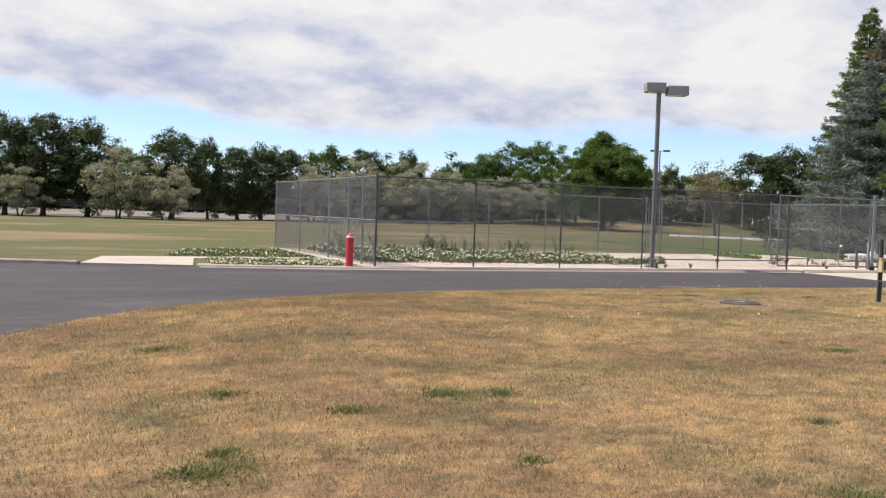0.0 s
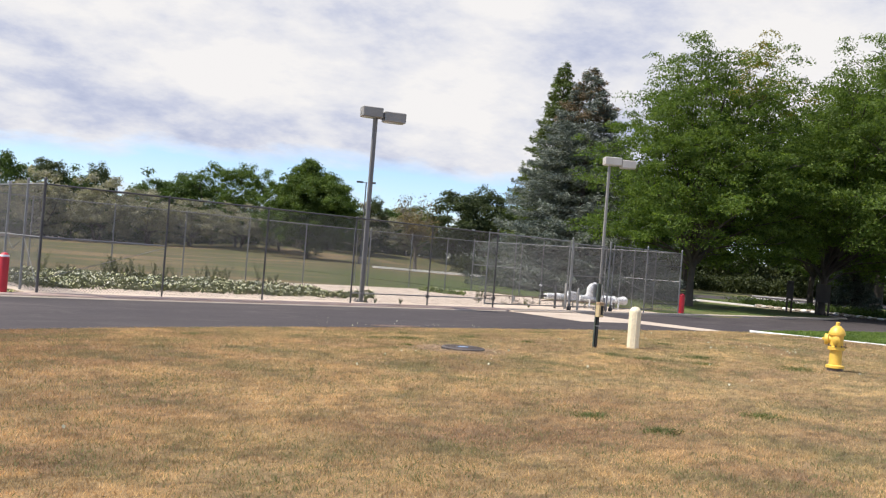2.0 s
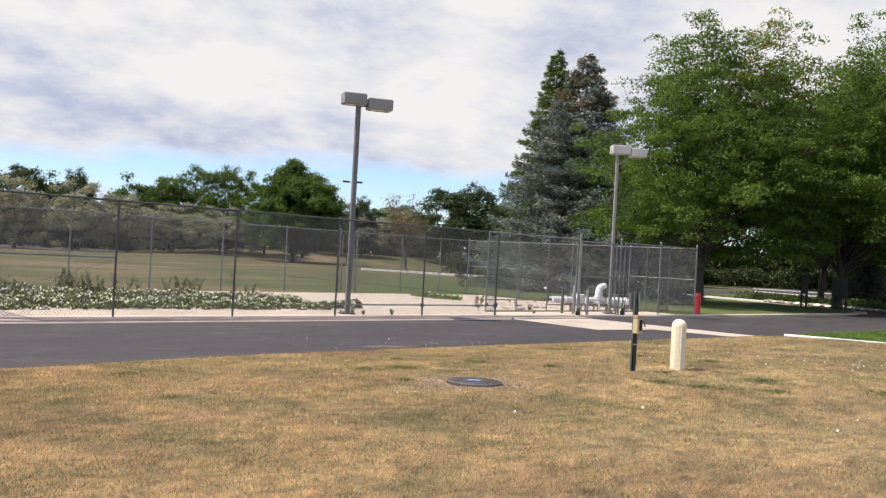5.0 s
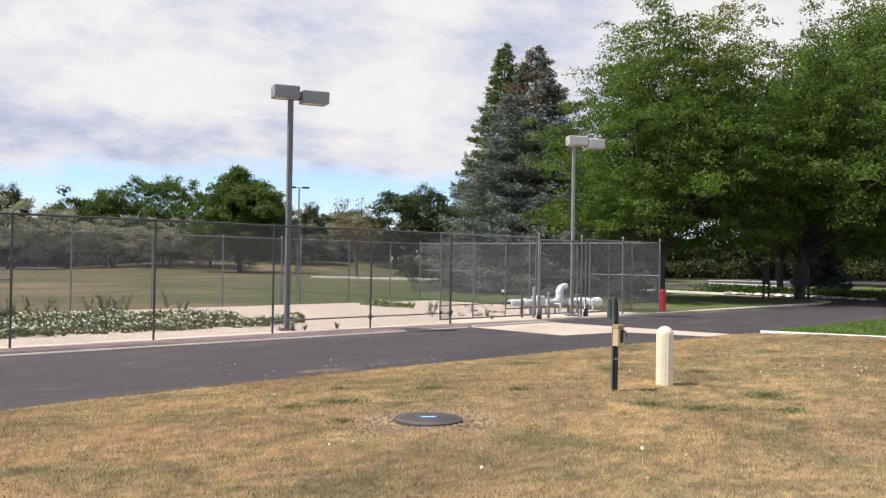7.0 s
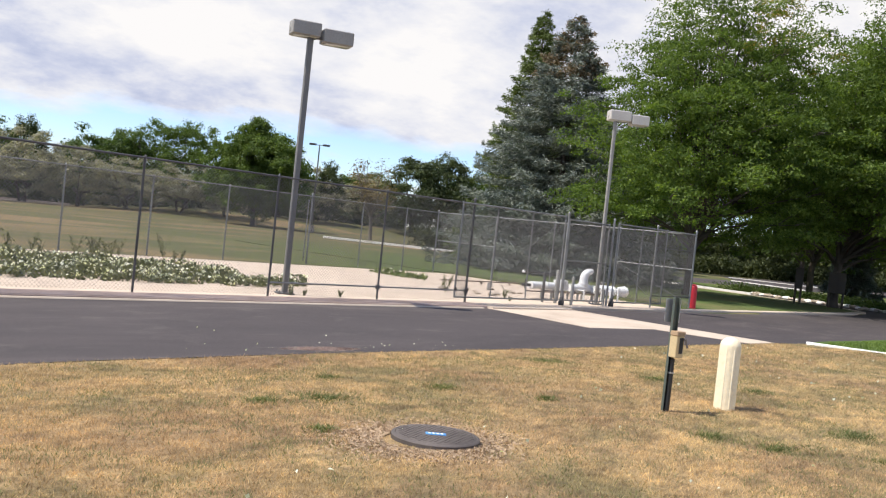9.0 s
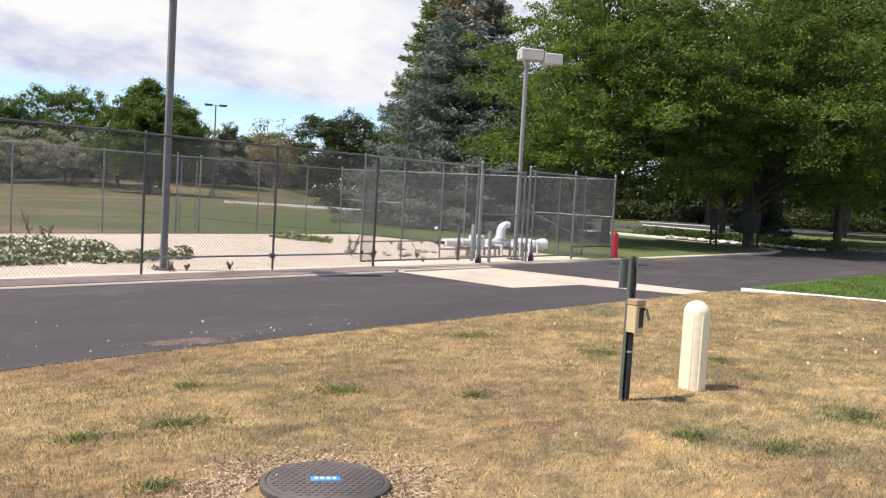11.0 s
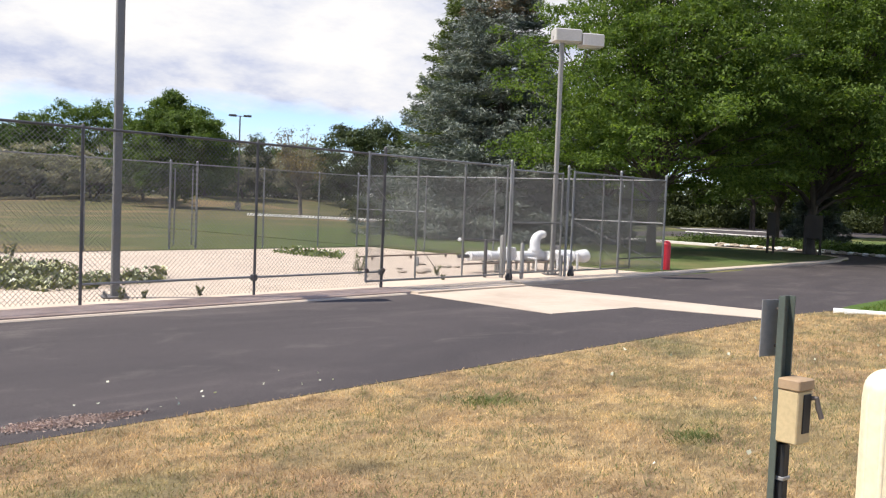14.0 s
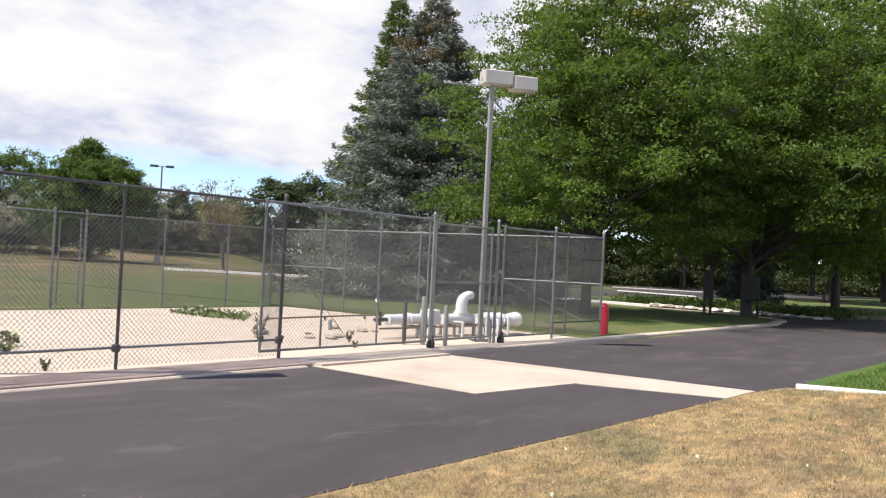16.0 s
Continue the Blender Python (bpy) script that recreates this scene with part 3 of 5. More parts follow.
kerb_line("kerb_3", dense([(25.2, 22.16), (30, 22.15), (45, 22.5), (48.5, 23.2), (50.3, 25.0), (51.2, 28), (52, 34)]), 0.35, -0.2, 0.03, CONCRETE, "pale concrete kerb along the grass")

kerb_line("kerb_10", dense([(2.95, 22.76), (6.4, 22.235), (9, 22.085), (21.7, 22.055)]), 0.11, -0.2, -0.022, CONCRETE, "thin pale concrete kerb face along the drive")
PAD_OUT = [(7.4, 22.84), (21.9, 22.84), (21.9, 22.5), (31.2, 22.5), (31.35, 29.0), (31.45, 33.35), (7.0, 32.9)]
tagged(linked("pavement", Build().slab(PAD_OUT, -0.3, 0.0), PAD), "pale sunlit concrete pad inside the fence", "concrete pad", kind="structure")
APRON = [(21.9, 22.52), (21.75, 19.0), (23.9, 18.75), (24.5, 16.72), (25.65, 16.72), (25.2, 22.5)]
tagged(linked("pavement", Build().slab(APRON, -0.25, -0.04), CONCRETE), "pale concrete gate apron with a gutter strip", "concrete apron", kind="structure")
tagged(linked("pavement", Build().slab([(21.95, 22.05), (25.15, 22.05), (25.15, 22.49), (21.95, 22.49)], -0.25, -0.008), CONCRETE), "pale concrete gate threshold before the pad", "concrete apron", kind="structure")
SIDE_APRON = [(0.2, 23.55), (2.8, 22.9), (3.2, 26.0), (7.3, 26.0), (7.3, 26.9), (0.8, 26.6)]
tagged(linked("pavement", Build().slab(SIDE_APRON, -0.25, 0.005), CONCRETE), "pale concrete ramp and footpath beside the fence", "footpath", kind="structure")

tagged(linked("green_lawn", Build().slab(GREEN_LAWN, -0.1, 0.02), GREEN), "bright green watered lawn beyond a white kerb", "lawn", kind="structure")
kerb_line("kerb_4", dense([(26.62, 16.42), (27.78, 12.9), (30.1, 6.0), (33.9, -5)]), 0.10, -0.1, 0.024, WHITE_KERB, "white-painted concrete lawn kerb", 0.01)
PARK = [(32.3, 22.5), (45, 22.8), (48.3, 23.5), (50.0, 25.2), (50.9, 28), (51.7, 34), (53.5, 60), (40, 62), (31.7, 50), (31.7, 34)]
tagged(linked("park_lawn", Build().slab(PARK, -0.1, 0.01), FIELD), "shaded green park grass beside the drive", "lawn", kind="structure")
LOT = [(60, 39.5), (72, 37), (140, 33), (140, 60), (94, 55), (82, 47), (70, 47)]
FAR_GRASS = [(55.2, 24.4), (60, 22.6), (130, 21.5), (140, 33), (72, 37), (60, 39.5), (57.5, 36)]
tagged(linked("park_lawn", Build().slab(FAR_GRASS, -0.1, 0.03), FIELD), "shaded green grass under the large trees", "lawn", kind="structure")
tagged(linked("road", Build().slab(LOT, -0.2, 0.0), ASPHALT), "grey asphalt car park lane in the distance", "road", kind="structure")


# ---- chain-link fences ----
def net(b, p, q, z0, z1, pitch=0.072, r=0.0031):
    """Two sets of crossing wires between two posts."""
    p, q = Vector((*p, 0)), Vector((*q, 0))
    wide, high = (q - p).length, z1 - z0
    way = (q - p) / wide
    side = Vector((-way.y, way.x, 0))
    n = int((wide + high) / pitch)
    for sign in (1, -1):
        for i in range(n + 1):
            s = i * pitch - high
            a, c = max(s, 0), min(s + high, wide)
            if c - a < 0.01:
                continue
            za, zc = a - s, c - s
            if sign < 0:
                za, zc = high - za, high - zc
            A = p + way * a + Vector((0, 0, z0 + za)) + side * 0.003 * sign
            C = p + way * c + Vector((0, 0, z0 + zc)) + side * 0.003 * sign
            along = (C - A).normalized()
            u = along.cross(side).normalized() * r
            w = side * r
            k = len(b.v)
            b.v += [tuple(A + u), tuple(A - u * 0.5 + w), tuple(A - u * 0.5 - w), tuple(C + u), tuple(C - u * 0.5 + w), tuple(C - u * 0.5 - w)]
            b.f += [(k, k + 1, k + 4, k + 3), (k + 1, k + 2, k + 5, k + 4), (k + 2, k, k + 3, k + 5)]
            b.mi += [0, 0, 0]


FENCE_H = 2.44


def fence_post(parent, x, y, top=FENCE_H, r=0.03, mat=None, name="post"):
    r *= 0.85
    b = Build().tube([(x, y, -0.1), (x, y, top)], r, 10)
    b.turned([(r * 1.25, top - 0.02), (r * 1.25, top + 0.015), (r * 0.8, top + 0.045), (0.004, top + 0.055)], x, y, 10)
    return part(name, b, mat or DARK_STEEL, parent)


def rail(parent, p, q, r=0.021, mat=None, name="rail"):
    r *= 0.85
    return part(name, Build().tube([p, q], r, 8), mat or STEEL, parent)


def panel(parent, p, q, z0=0.04, z1=FENCE_H):
    b = Build()
    net(b, p, q, z0, z1)
    return part("chain_link_panel", b, WIRE, parent, smooth=False)


FY = 22.93
XS = [7.56, 10.48, 13.26, 16.13, 19.02, 21.86]
front = thing("fence", Matrix(), "galvanised chain-link fence along the front of the pad", "fence")
for i, x in enumerate(XS):
    fence_post(front, x, FY, FENCE_H + (0.1 if i in (0, 5) else 0.0), 0.036 if i in (0, 5) else 0.027)
for a, c in zip(XS, XS[1:]):
    panel(front, (a, FY), (c, FY))
    rail(front, (a, FY, FENCE_H), (c, FY, FENCE_H), 0.024, DARK_STEEL, "top_rail")
rail(front, (XS[0], FY, 1.25), (XS[1], FY, 1.25), name="brace_rail")
for k in (3, 4):
    rail(front, (XS[k], FY, 0.29), (XS[k + 1], FY, 0.29), name="bottom_rail")
    part("clamp", Build().box(XS[k + 1] - 0.06, FY - 0.06, 0.23, XS[k + 1] + 0.03, FY + 0.05, 0.34, 0.015), DARK_STEEL, front)
rail(front, (XS[0], FY, 0.3), (XS[1], FY, 1.2), 0.008, name="truss_rod")

left = thing("fence", Matrix(), "galvanised chain-link side fence with a narrow gate", "fence")
LXY = [(7.56, FY), (7.5, 23.95), (7.46, 25.2), (7.4, 27.1), (7.2, 30.1), (6.98, 33.0)]
for i, (x, y) in enumerate(LXY[1:]):
    fence_post(left, x, y, FENCE_H + (0.1 if i in (0, 2) else 0.03), 0.035 if i < 3 else 0.03, STEEL)
for (ax, ay), (bx, by) in zip(LXY, LXY[1:]):
    panel(left, (ax, ay), (bx, by))
    rail(left, (ax, ay, FENCE_H), (bx, by, FENCE_H), name="top_rail")
    rail(left, (ax, ay, 1.25), (bx, by, 1.25), name="brace_rail")
rail(left, (*LXY[1], 1.2), (*LXY[0], 0.15), 0.009, name="truss_rod")
part("chain", Build().tube([(7.47, 25.15, 1.25), (7.5, 25.0, 1.02), (7.49, 24.7, 0.92), (7.5, 24.3, 1.1)], 0.012, 6), STEEL, left, "slack gate chain")

rear = thing("fence", Matrix(), "chain-link fence along the back of the pad", "fence")
BXS = [6.98, 10.4, 13.2, 15.95, 18.7, 21.45, 24.05, 24.95, 27.45, 29.8, 31.65]


def rear_y(x):
    return 33.0 + (x - 6.98) * 0.057


for i, x in enumerate(BXS[1:]):
    fence_post(rear, x, rear_y(x), FENCE_H + (0.05 if i in (5, 6, 9) else 0), 0.038 if i in (5, 6, 9) else 0.03, STEEL)
for a, c in zip(BXS, BXS[1:]):
    panel(rear, (a, rear_y(a)), (c, rear_y(c)))
    rail(rear, (a, rear_y(a), FENCE_H), (c, rear_y(c), FENCE_H), name="top_rail")
rail(rear, (24.2, rear_y(24.2), 0.1), (24.2, rear_y(24.2), 2.3), 0.024, STEEL, "gate_stile")
rail(rear, (24.8, rear_y(24.8), 0.1), (24.8, rear_y(24.8), 2.3), 0.024, STEEL, "gate_stile")

right = thing("fence", Matrix(), "chain-link side fence beside the spruce, with braces", "fence")
RXY = [(32.45, FY), (32.2, 25.75), (32.0, 28.5), (31.85, 31.3), (31.65, rear_y(31.65))]
for x, y in RXY[1:-1]:
    fence_post(right, x, y, FENCE_H, 0.03, STEEL)
for (ax, ay), (bx, by) in zip(RXY, RXY[1:]):
    panel(right, (ax, ay), (bx, by))
    rail(right, (ax, ay, FENCE_H), (bx, by, FENCE_H), 0.024, name="top_rail")
for k, m in ((0, 1), (3, 4)):
    rail(right, (*RXY[k], 1.28), (*RXY[m], 1.28), 0.024, name="brace_rail")
rail(right, (*RXY[1], 1.24), (*RXY[0], 0.15), 0.009, name="truss_rod")
rail(right, (*RXY[2], 2.3), (31.92, 29.9, 1.15), 0.012, name="truss_rod")


def gate_leaf(x0, x1, uprights, label, wheel_at=None, mid=None, top=FENCE_H - 0.03, y=FY - 0.05):
    leaf = thing("gate", Matrix(), label, "gate", "gate leaves")
    for x in (x0, x1):
        rail(leaf, (x, y, 0.12), (x, y, top + 0.04), 0.026, STEEL, "stile")
    for z in (0.13, top):
        rail(leaf, (x0, y, z), (x1, y, z), 0.024, STEEL, "gate_rail")
    if mid:
        rail(leaf, (x0, y, mid), (x1, y, mid), 0.024, STEEL, "gate_rail")
    for x in uprights:
        rail(leaf, (x, y, 0.13), (x, y, top), 0.022, STEEL, "upright")
    b = Build()
    net(b, (x0, y - 0.03), (x1, y - 0.03), 0.13, top)
    part("chain_link_panel", b, WIRE, leaf, smooth=False)
    if wheel_at is None:
        return leaf
    turn = Matrix.Translation((wheel_at, y, 0.06)) @ Matrix.Rotation(radians(90), 4, "X")
    w = part("wheel", Build().turned([(0.03, -0.03), (0.095, -0.03), (0.11, -0.015), (0.11, 0.015), (0.095, 0.03), (0.03, 0.03)], m=turn, sides=20), BLACK, leaf, "black rubber caster wheel")
    part("fork", Build().box(wheel_at - 0.03, y - 0.05, 0.05, wheel_at + 0.03, y + 0.05, 0.24, 0.006), DARK_STEEL, leaf)
    return leaf


leaf = gate_leaf(21.42, 25.45, [22.7, 24.07], "closed chain-link gate leaf with a caster wheel", 25.62, top=FENCE_H + 0.0)
rail(leaf, (21.46, FY - 0.05, 2.0), (23.4, FY - 0.05, 0.2), 0.008, STEEL, "truss_rod")
for x in (21.43, 21.84):
    part("latch", Build().box(x - 0.035, FY - 0.10, 0.29, x + 0.035, FY - 0.03, 0.37, 0.015), IRON, leaf, "rusty latch")
leaf = gate_leaf(27.97, 30.62, [29.25], "closed chain-link gate leaf with a caster wheel", 27.98, top=FENCE_H + 0.0)
rail(leaf, (28.0, FY - 0.05, 1.3), (30.1, FY - 0.05, 0.25), 0.008, STEEL, "truss_rod")
leaf = gate_leaf(25.78, 27.66, [], "narrow chain-link gate leaf", None, 1.24, FENCE_H - 0.06, FY + 0.06)
corner = thing("fence", Matrix(), "chain-link fence bay beside the gates", "fence")
for x, r in ((25.64, 0.036), (27.8, 0.036), (30.13, 0.036), (32.45, 0.036)):
    fence_post(corner, x, FY, FENCE_H + 0.1, r, STEEL)
panel(corner, (30.13, FY), (32.45, FY))
for z, r in ((FENCE_H, 0.024), (1.88, 0.018), (0.37, 0.021)):
    rail(corner, (30.13, FY, z), (32.45, FY, z), r, DARK_STEEL if z < 2 else STEEL, "top_rail" if z > 2 else "brace_rail")


# ---- lamp posts ----
def lamp_post(x, y, top, turn, pole_mat, head_mat, heads, label, half=0.05):
    ob = thing("street_lamp", pose(x, y, 0, 0, 0, turn), label, "lamp post", "lamp posts by the pad")
    part("base_plate", Build().box(-0.19, -0.19, 0, 0.19, 0.19, 0.03, 0.008), DARK_STEEL, ob)
    for u, v in ((-0.14, -0.14), (0.14, -0.14), (0.14, 0.14), (-0.14, 0.14)):
        part("bolt", Build().turned([(0.02, 0.03), (0.02, 0.07), (0.012, 0.08)], u, v, 6), DARK_STEEL, ob)
    part("pole", Build().box(-half, -half, 0.0, half, half, top - 0.2, 0.018), pole_mat, ob)
    for a, c, drop in heads:
        part("arm", Build().box(min(0, a) - 0.01, -0.035, top - 0.24 - drop, max(a + 0.1, 0.08), 0.035, top - 0.15 - drop, 0.01), pole_mat, ob)
        head = part("lamp_head", Build().box(a, -0.2, top - 0.3 - drop, c, 0.2, top - drop, 0.02), head_mat, ob, "box-shaped lamp head")
        part("lens", Build().box(a + 0.06, -0.15, top - 0.312 - drop, c - 0.06, 0.15, top - 0.302 - drop, 0.003), LENS, head, "flat glass lens")
    return ob


lamp_post(16.98, 23.58, 5.8, -22, POLE, HEAD, ((-0.44, 0.18, 0.0), (0.24, 0.90, 0.08)), "tall grey steel lamp post with two box heads", 0.062)
lamp_post(27.85, 23.33, 5.77, -36, POLE_LIGHT, HEAD_LIGHT, ((-0.22, 0.42, 0.0), (0.44, 0.98, 0.07)), "tall pale steel lamp post with two box heads")


# ---- bollards, the hydrant, the meter box, the manhole ----
def bollard(x, y, r, h, mat, label, ribs=False, cap=None):
    ob = thing("bollard", pose(x, y, float(ground_z(x, y)) if y < 20 else -0.01), label, "bollard")
    prof = [(r, -0.1), (r, h - r * 0.95)] + [(r * math.cos(a), h - r * 0.95 + r * 0.95 * math.sin(a)) for a in np.linspace(0.15, 1.5, 8)]
    b = Build().turned(prof, sides=28)
    part("sleeve" if ribs else "pipe", b, mat, ob)
    if ribs:
        for a in range(0, 360, 45):
            c, s = math.cos(radians(a + 10)), math.sin(radians(a + 10))
            part("rib", Build().tube([(c * r * 0.9, s * r * 0.9, 0.0), (c * r * 0.9, s * r * 0.9, h - r * 1.25), (c * r * 0.86, s * r * 0.86, h - r * 0.95)], [0.017, 0.016, 0.013], 10), mat, ob)
    if cap:
        part("cap", Build().turned([(r * 1.02, h - r * 0.95), (r * 0.98, h - r * 0.6), (r * 0.55, h - 0.03), (0.01, h + 0.004)], sides=24), cap, ob, "worn white top")
    return ob


bollard(15.12, 12.31, 0.113, 0.79, CREAM, "cream plastic bollard cover with raised ribs", True)
bollard(6.8, 22.78, 0.10, 0.88, RED, "red-painted steel bollard with a pale top", cap=WHITE_PAINT)
bollard(32.78, 23.0, 0.12, 0.82, RED, "red-painted steel bollard with a rounded top")


# ---- the hydrant ----
def hydrant(x, y):
    ob = thing("fire_hydrant", pose(x, y, float(ground_z(x, y)), 0, 0, 20), "yellow-painted fire hydrant standing on the dry lawn", "fire hydrant")
    part("base", Build().turned([(0.13, -0.08), (0.13, 0.06), (0.115, 0.07)], sides=20), IRON, ob, "dark rusty foot")
    b = Build().turned([(0.15, 0.06), (0.15, 0.10), (0.105, 0.115), (0.10, 0.36), (0.14, 0.37), (0.14, 0.42), (0.11, 0.43), (0.108, 0.62), (0.135, 0.625), (0.135, 0.66)], sides=24)
    part("barrel", b, YELLOW, ob)
    part("bonnet", Build().turned([(0.135, 0.661), (0.13, 0.68), (0.10, 0.74), (0.05, 0.78), (0.035, 0.785), (0.035, 0.84), (0.02, 0.85)], sides=24), YELLOW, ob)
    for ang, r, l in ((90, 0.085, 0.19), (0, 0.062, 0.17), (180, 0.062, 0.17)):
        m = Matrix.Rotation(radians(ang), 4, "Z") @ Matrix.Translation((0, 0, 0.54)) @ Matrix.Rotation(radians(90), 4, "Y")
        n = part("nozzle", Build().turned([(r * 0.8, 0.06), (r * 0.8, l - 0.06), (r * 1.1, l - 0.055), (r * 1.1, l), (r * 0.5, l + 0.012), (0.02, l + 0.014), (0.02, l + 0.045)], sides=18, m=m), YELLOW, ob)
    for k in range(8):
        a = 2 * math.pi * k / 8
        part("bolt", Build().turned([(0.014, 0.42), (0.014, 0.445), (0.008, 0.45)], 0.125 * math.cos(a), 0.125 * math.sin(a), 6), IRON, ob)
    part("chain", Build().tube([(0.0, -0.14, 0.5), (0.02, -0.15, 0.44), (0.05, -0.14, 0.40), (0.10, -0.12, 0.43)], 0.006, 6), IRON, ob)
    return ob


hydrant(16.45, 9.05)


# ---- the sign post with its tan box ----
def meter_post(x, y):
    ob = thing("meter_post", pose(x, y, float(ground_z(x, y)), 0, 0.4, -8), "green steel channel post with tan meter box and blank sign", "utility post")
    b = Build()
    for u in (-0.04, 0.04):
        b.box(u - 0.004, -0.03, -0.1, u + 0.004, 0.0, 1.19, 0.001)
    b.box(-0.037, -0.004, -0.1, 0.037, 0.002, 1.19, 0.001)
    part("channel", b, GREEN_POST, ob)
    part("conduit", Build().box(-0.018, -0.055, -0.05, 0.03, -0.012, 0.56, 0.006), BLACK, ob, "black plastic conduit")
    box = part("meter_box", Build().box(-0.066, -0.128, 0.575, 0.052, -0.034, 0.80, 0.005), BOX_TAN, ob, "tan steel box with lid")
    part("lid", Build().box(-0.07, -0.133, 0.801, 0.056, -0.033, 0.848, 0.005), BOX_LID, box, "browned tan lid")
    part("label_plate", Build().box(-0.025, -0.133, 0.62, 0.032, -0.128, 0.785, 0.001), BLACK, box, "dark worn plate")
    part("handle", Build().tube([(0.038, -0.126, 0.765), (0.042, -0.152, 0.77), (0.046, -0.158, 0.73), (0.052, -0.174, 0.685)], 0.011, 8), IRON, box, "rusty lever")
    part("strap", Build().box(-0.025, -0.06, 0.40, 0.036, 0.004, 0.416, 0.002), SIGN_GREY, ob, "steel strap")
    m = Matrix.Translation((-0.088, 0.048, 0.925)) @ Matrix.Rotation(radians(-12), 4, "Z")
    part("sign_plate", Build().box(0, 0, 0, 0.195, 0.004, 0.245, 0.0015, m), SIGN_GREY, ob, "bare metal back of a sign")
    for z in (0.97, 1.13):
        part("bolt", Build().tube([(0.0, -0.012, z), (0.0, 0.034, z)], 0.007, 8), IRON, ob)
    return ob


meter_post(14.2, 12.5)


# ---- the manhole ----
def manhole(x, y, r=0.34):
    z = float(ground_z(x, y))
    ob = thing("manhole", pose(x, y, z - 0.03, 0, 0, -40), "round cast-iron manhole cover with raised studs, blue plate", "manhole cover")
    part("frame", Build().turned([(r + 0.01, -0.1), (r + 0.01, 0.065), (r - 0.005, 0.075), (r - 0.02, 0.075), (r - 0.02, 0.06)], sides=48), IRON, ob)
    cover = part("cover", Build().turned([(r - 0.024, 0.0), (r - 0.024, 0.073), (r - 0.03, 0.078), (0.02, 0.078)], sides=48), IRON, ob)
    st = Build()
    for i in range(-8, 9):
        for j in range(-8, 9):
            u, v = i * 0.04 + (j % 2) * 0.02, j * 0.036
            if math.hypot(u, v) < r - 0.05 and not (abs(u) < 0.10 and abs(v) < 0.06):
                st.box(u - 0.012, v - 0.008, 0.07, u + 0.012, v + 0.008, 0.084, 0.003)
    part("studs", st, IRON, cover)
    plate = part("plate", Build().box(-0.08, -0.035, 0.07, 0.08, 0.035, 0.083, 0.002), SIGN_BLUE, ob, "small blue enamel plate")
    bars = Build()
    for k, u in enumerate((-0.05, -0.018, 0.016, 0.048)):
        bars.box(u - 0.009, -0.018, 0.083, u + 0.009, 0.018, 0.0845)
    part("bars", bars, WHITE_PAINT, plate)
    return ob


manhole(10.88, 12.47)
SOIL = plain("pale_thatch", (0.44, 0.325, 0.215), 0.95, 0, 14, 0.2, 0.3)
rng = np.random.default_rng(55)
t = rng.uniform(0, 1, 5200)
p = np.column_stack([12.75 + 1.0 * t + rng.normal(size=5200) * 0.06, 17.22 - 0.12 * t + rng.normal(size=5200) * 0.075 * np.sin(3.14 * (0.1 + 0.8 * t)), np.full(5200, -0.046)])
tagged(card_mesh("spilt_soil", p, 0.017, plain("spilt_soil", (0.40, 0.30, 0.25), 0.95, 0, 14, 0.25, 0.2), None, 5, 0.8, np.tile([1.0, 0.6, 0.0], (5200, 1))), "dry reddish soil crumbs spilt on the asphalt", "soil", kind="stuff")
p = np.column_stack([rng.uniform(11.2, 16, 26), 17.1 + rng.exponential(0.28, 26), np.full(26, -0.035)])
tagged(card_mesh("fallen_petals", p, 0.028, PETAL, None, 6, 0.8, np.tile([1.0, 0.3, 0.1], (26, 1)), 0.35, 4), "white petals scattered on the asphalt edge", "petals", kind="stuff")
a, d = rng.uniform(0, 2 * np.pi, 8000), 0.33 + np.abs(rng.normal(size=8000)) * 0.2
p = np.column_stack([10.88 + d * np.cos(a) * 1.15 - 0.1, 12.47 + d * np.sin(a) * 0.9])
p = p[np.hypot(p[:, 0] - 10.88, p[:, 1] - 12.47) > 0.345]
p = np.column_stack([p, ground_z(p[:, 0], p[:, 1]) + rng.uniform(0.002, 0.012, len(p))])
tagged(card_mesh("dead_thatch", p, 0.04, SOIL, None, 12, 0.22, np.column_stack([rng.normal(size=(len(p), 2)), np.zeros(len(p))])), "pale dead thatch and sandy soil round the manhole", "thatch", kind="stuff")


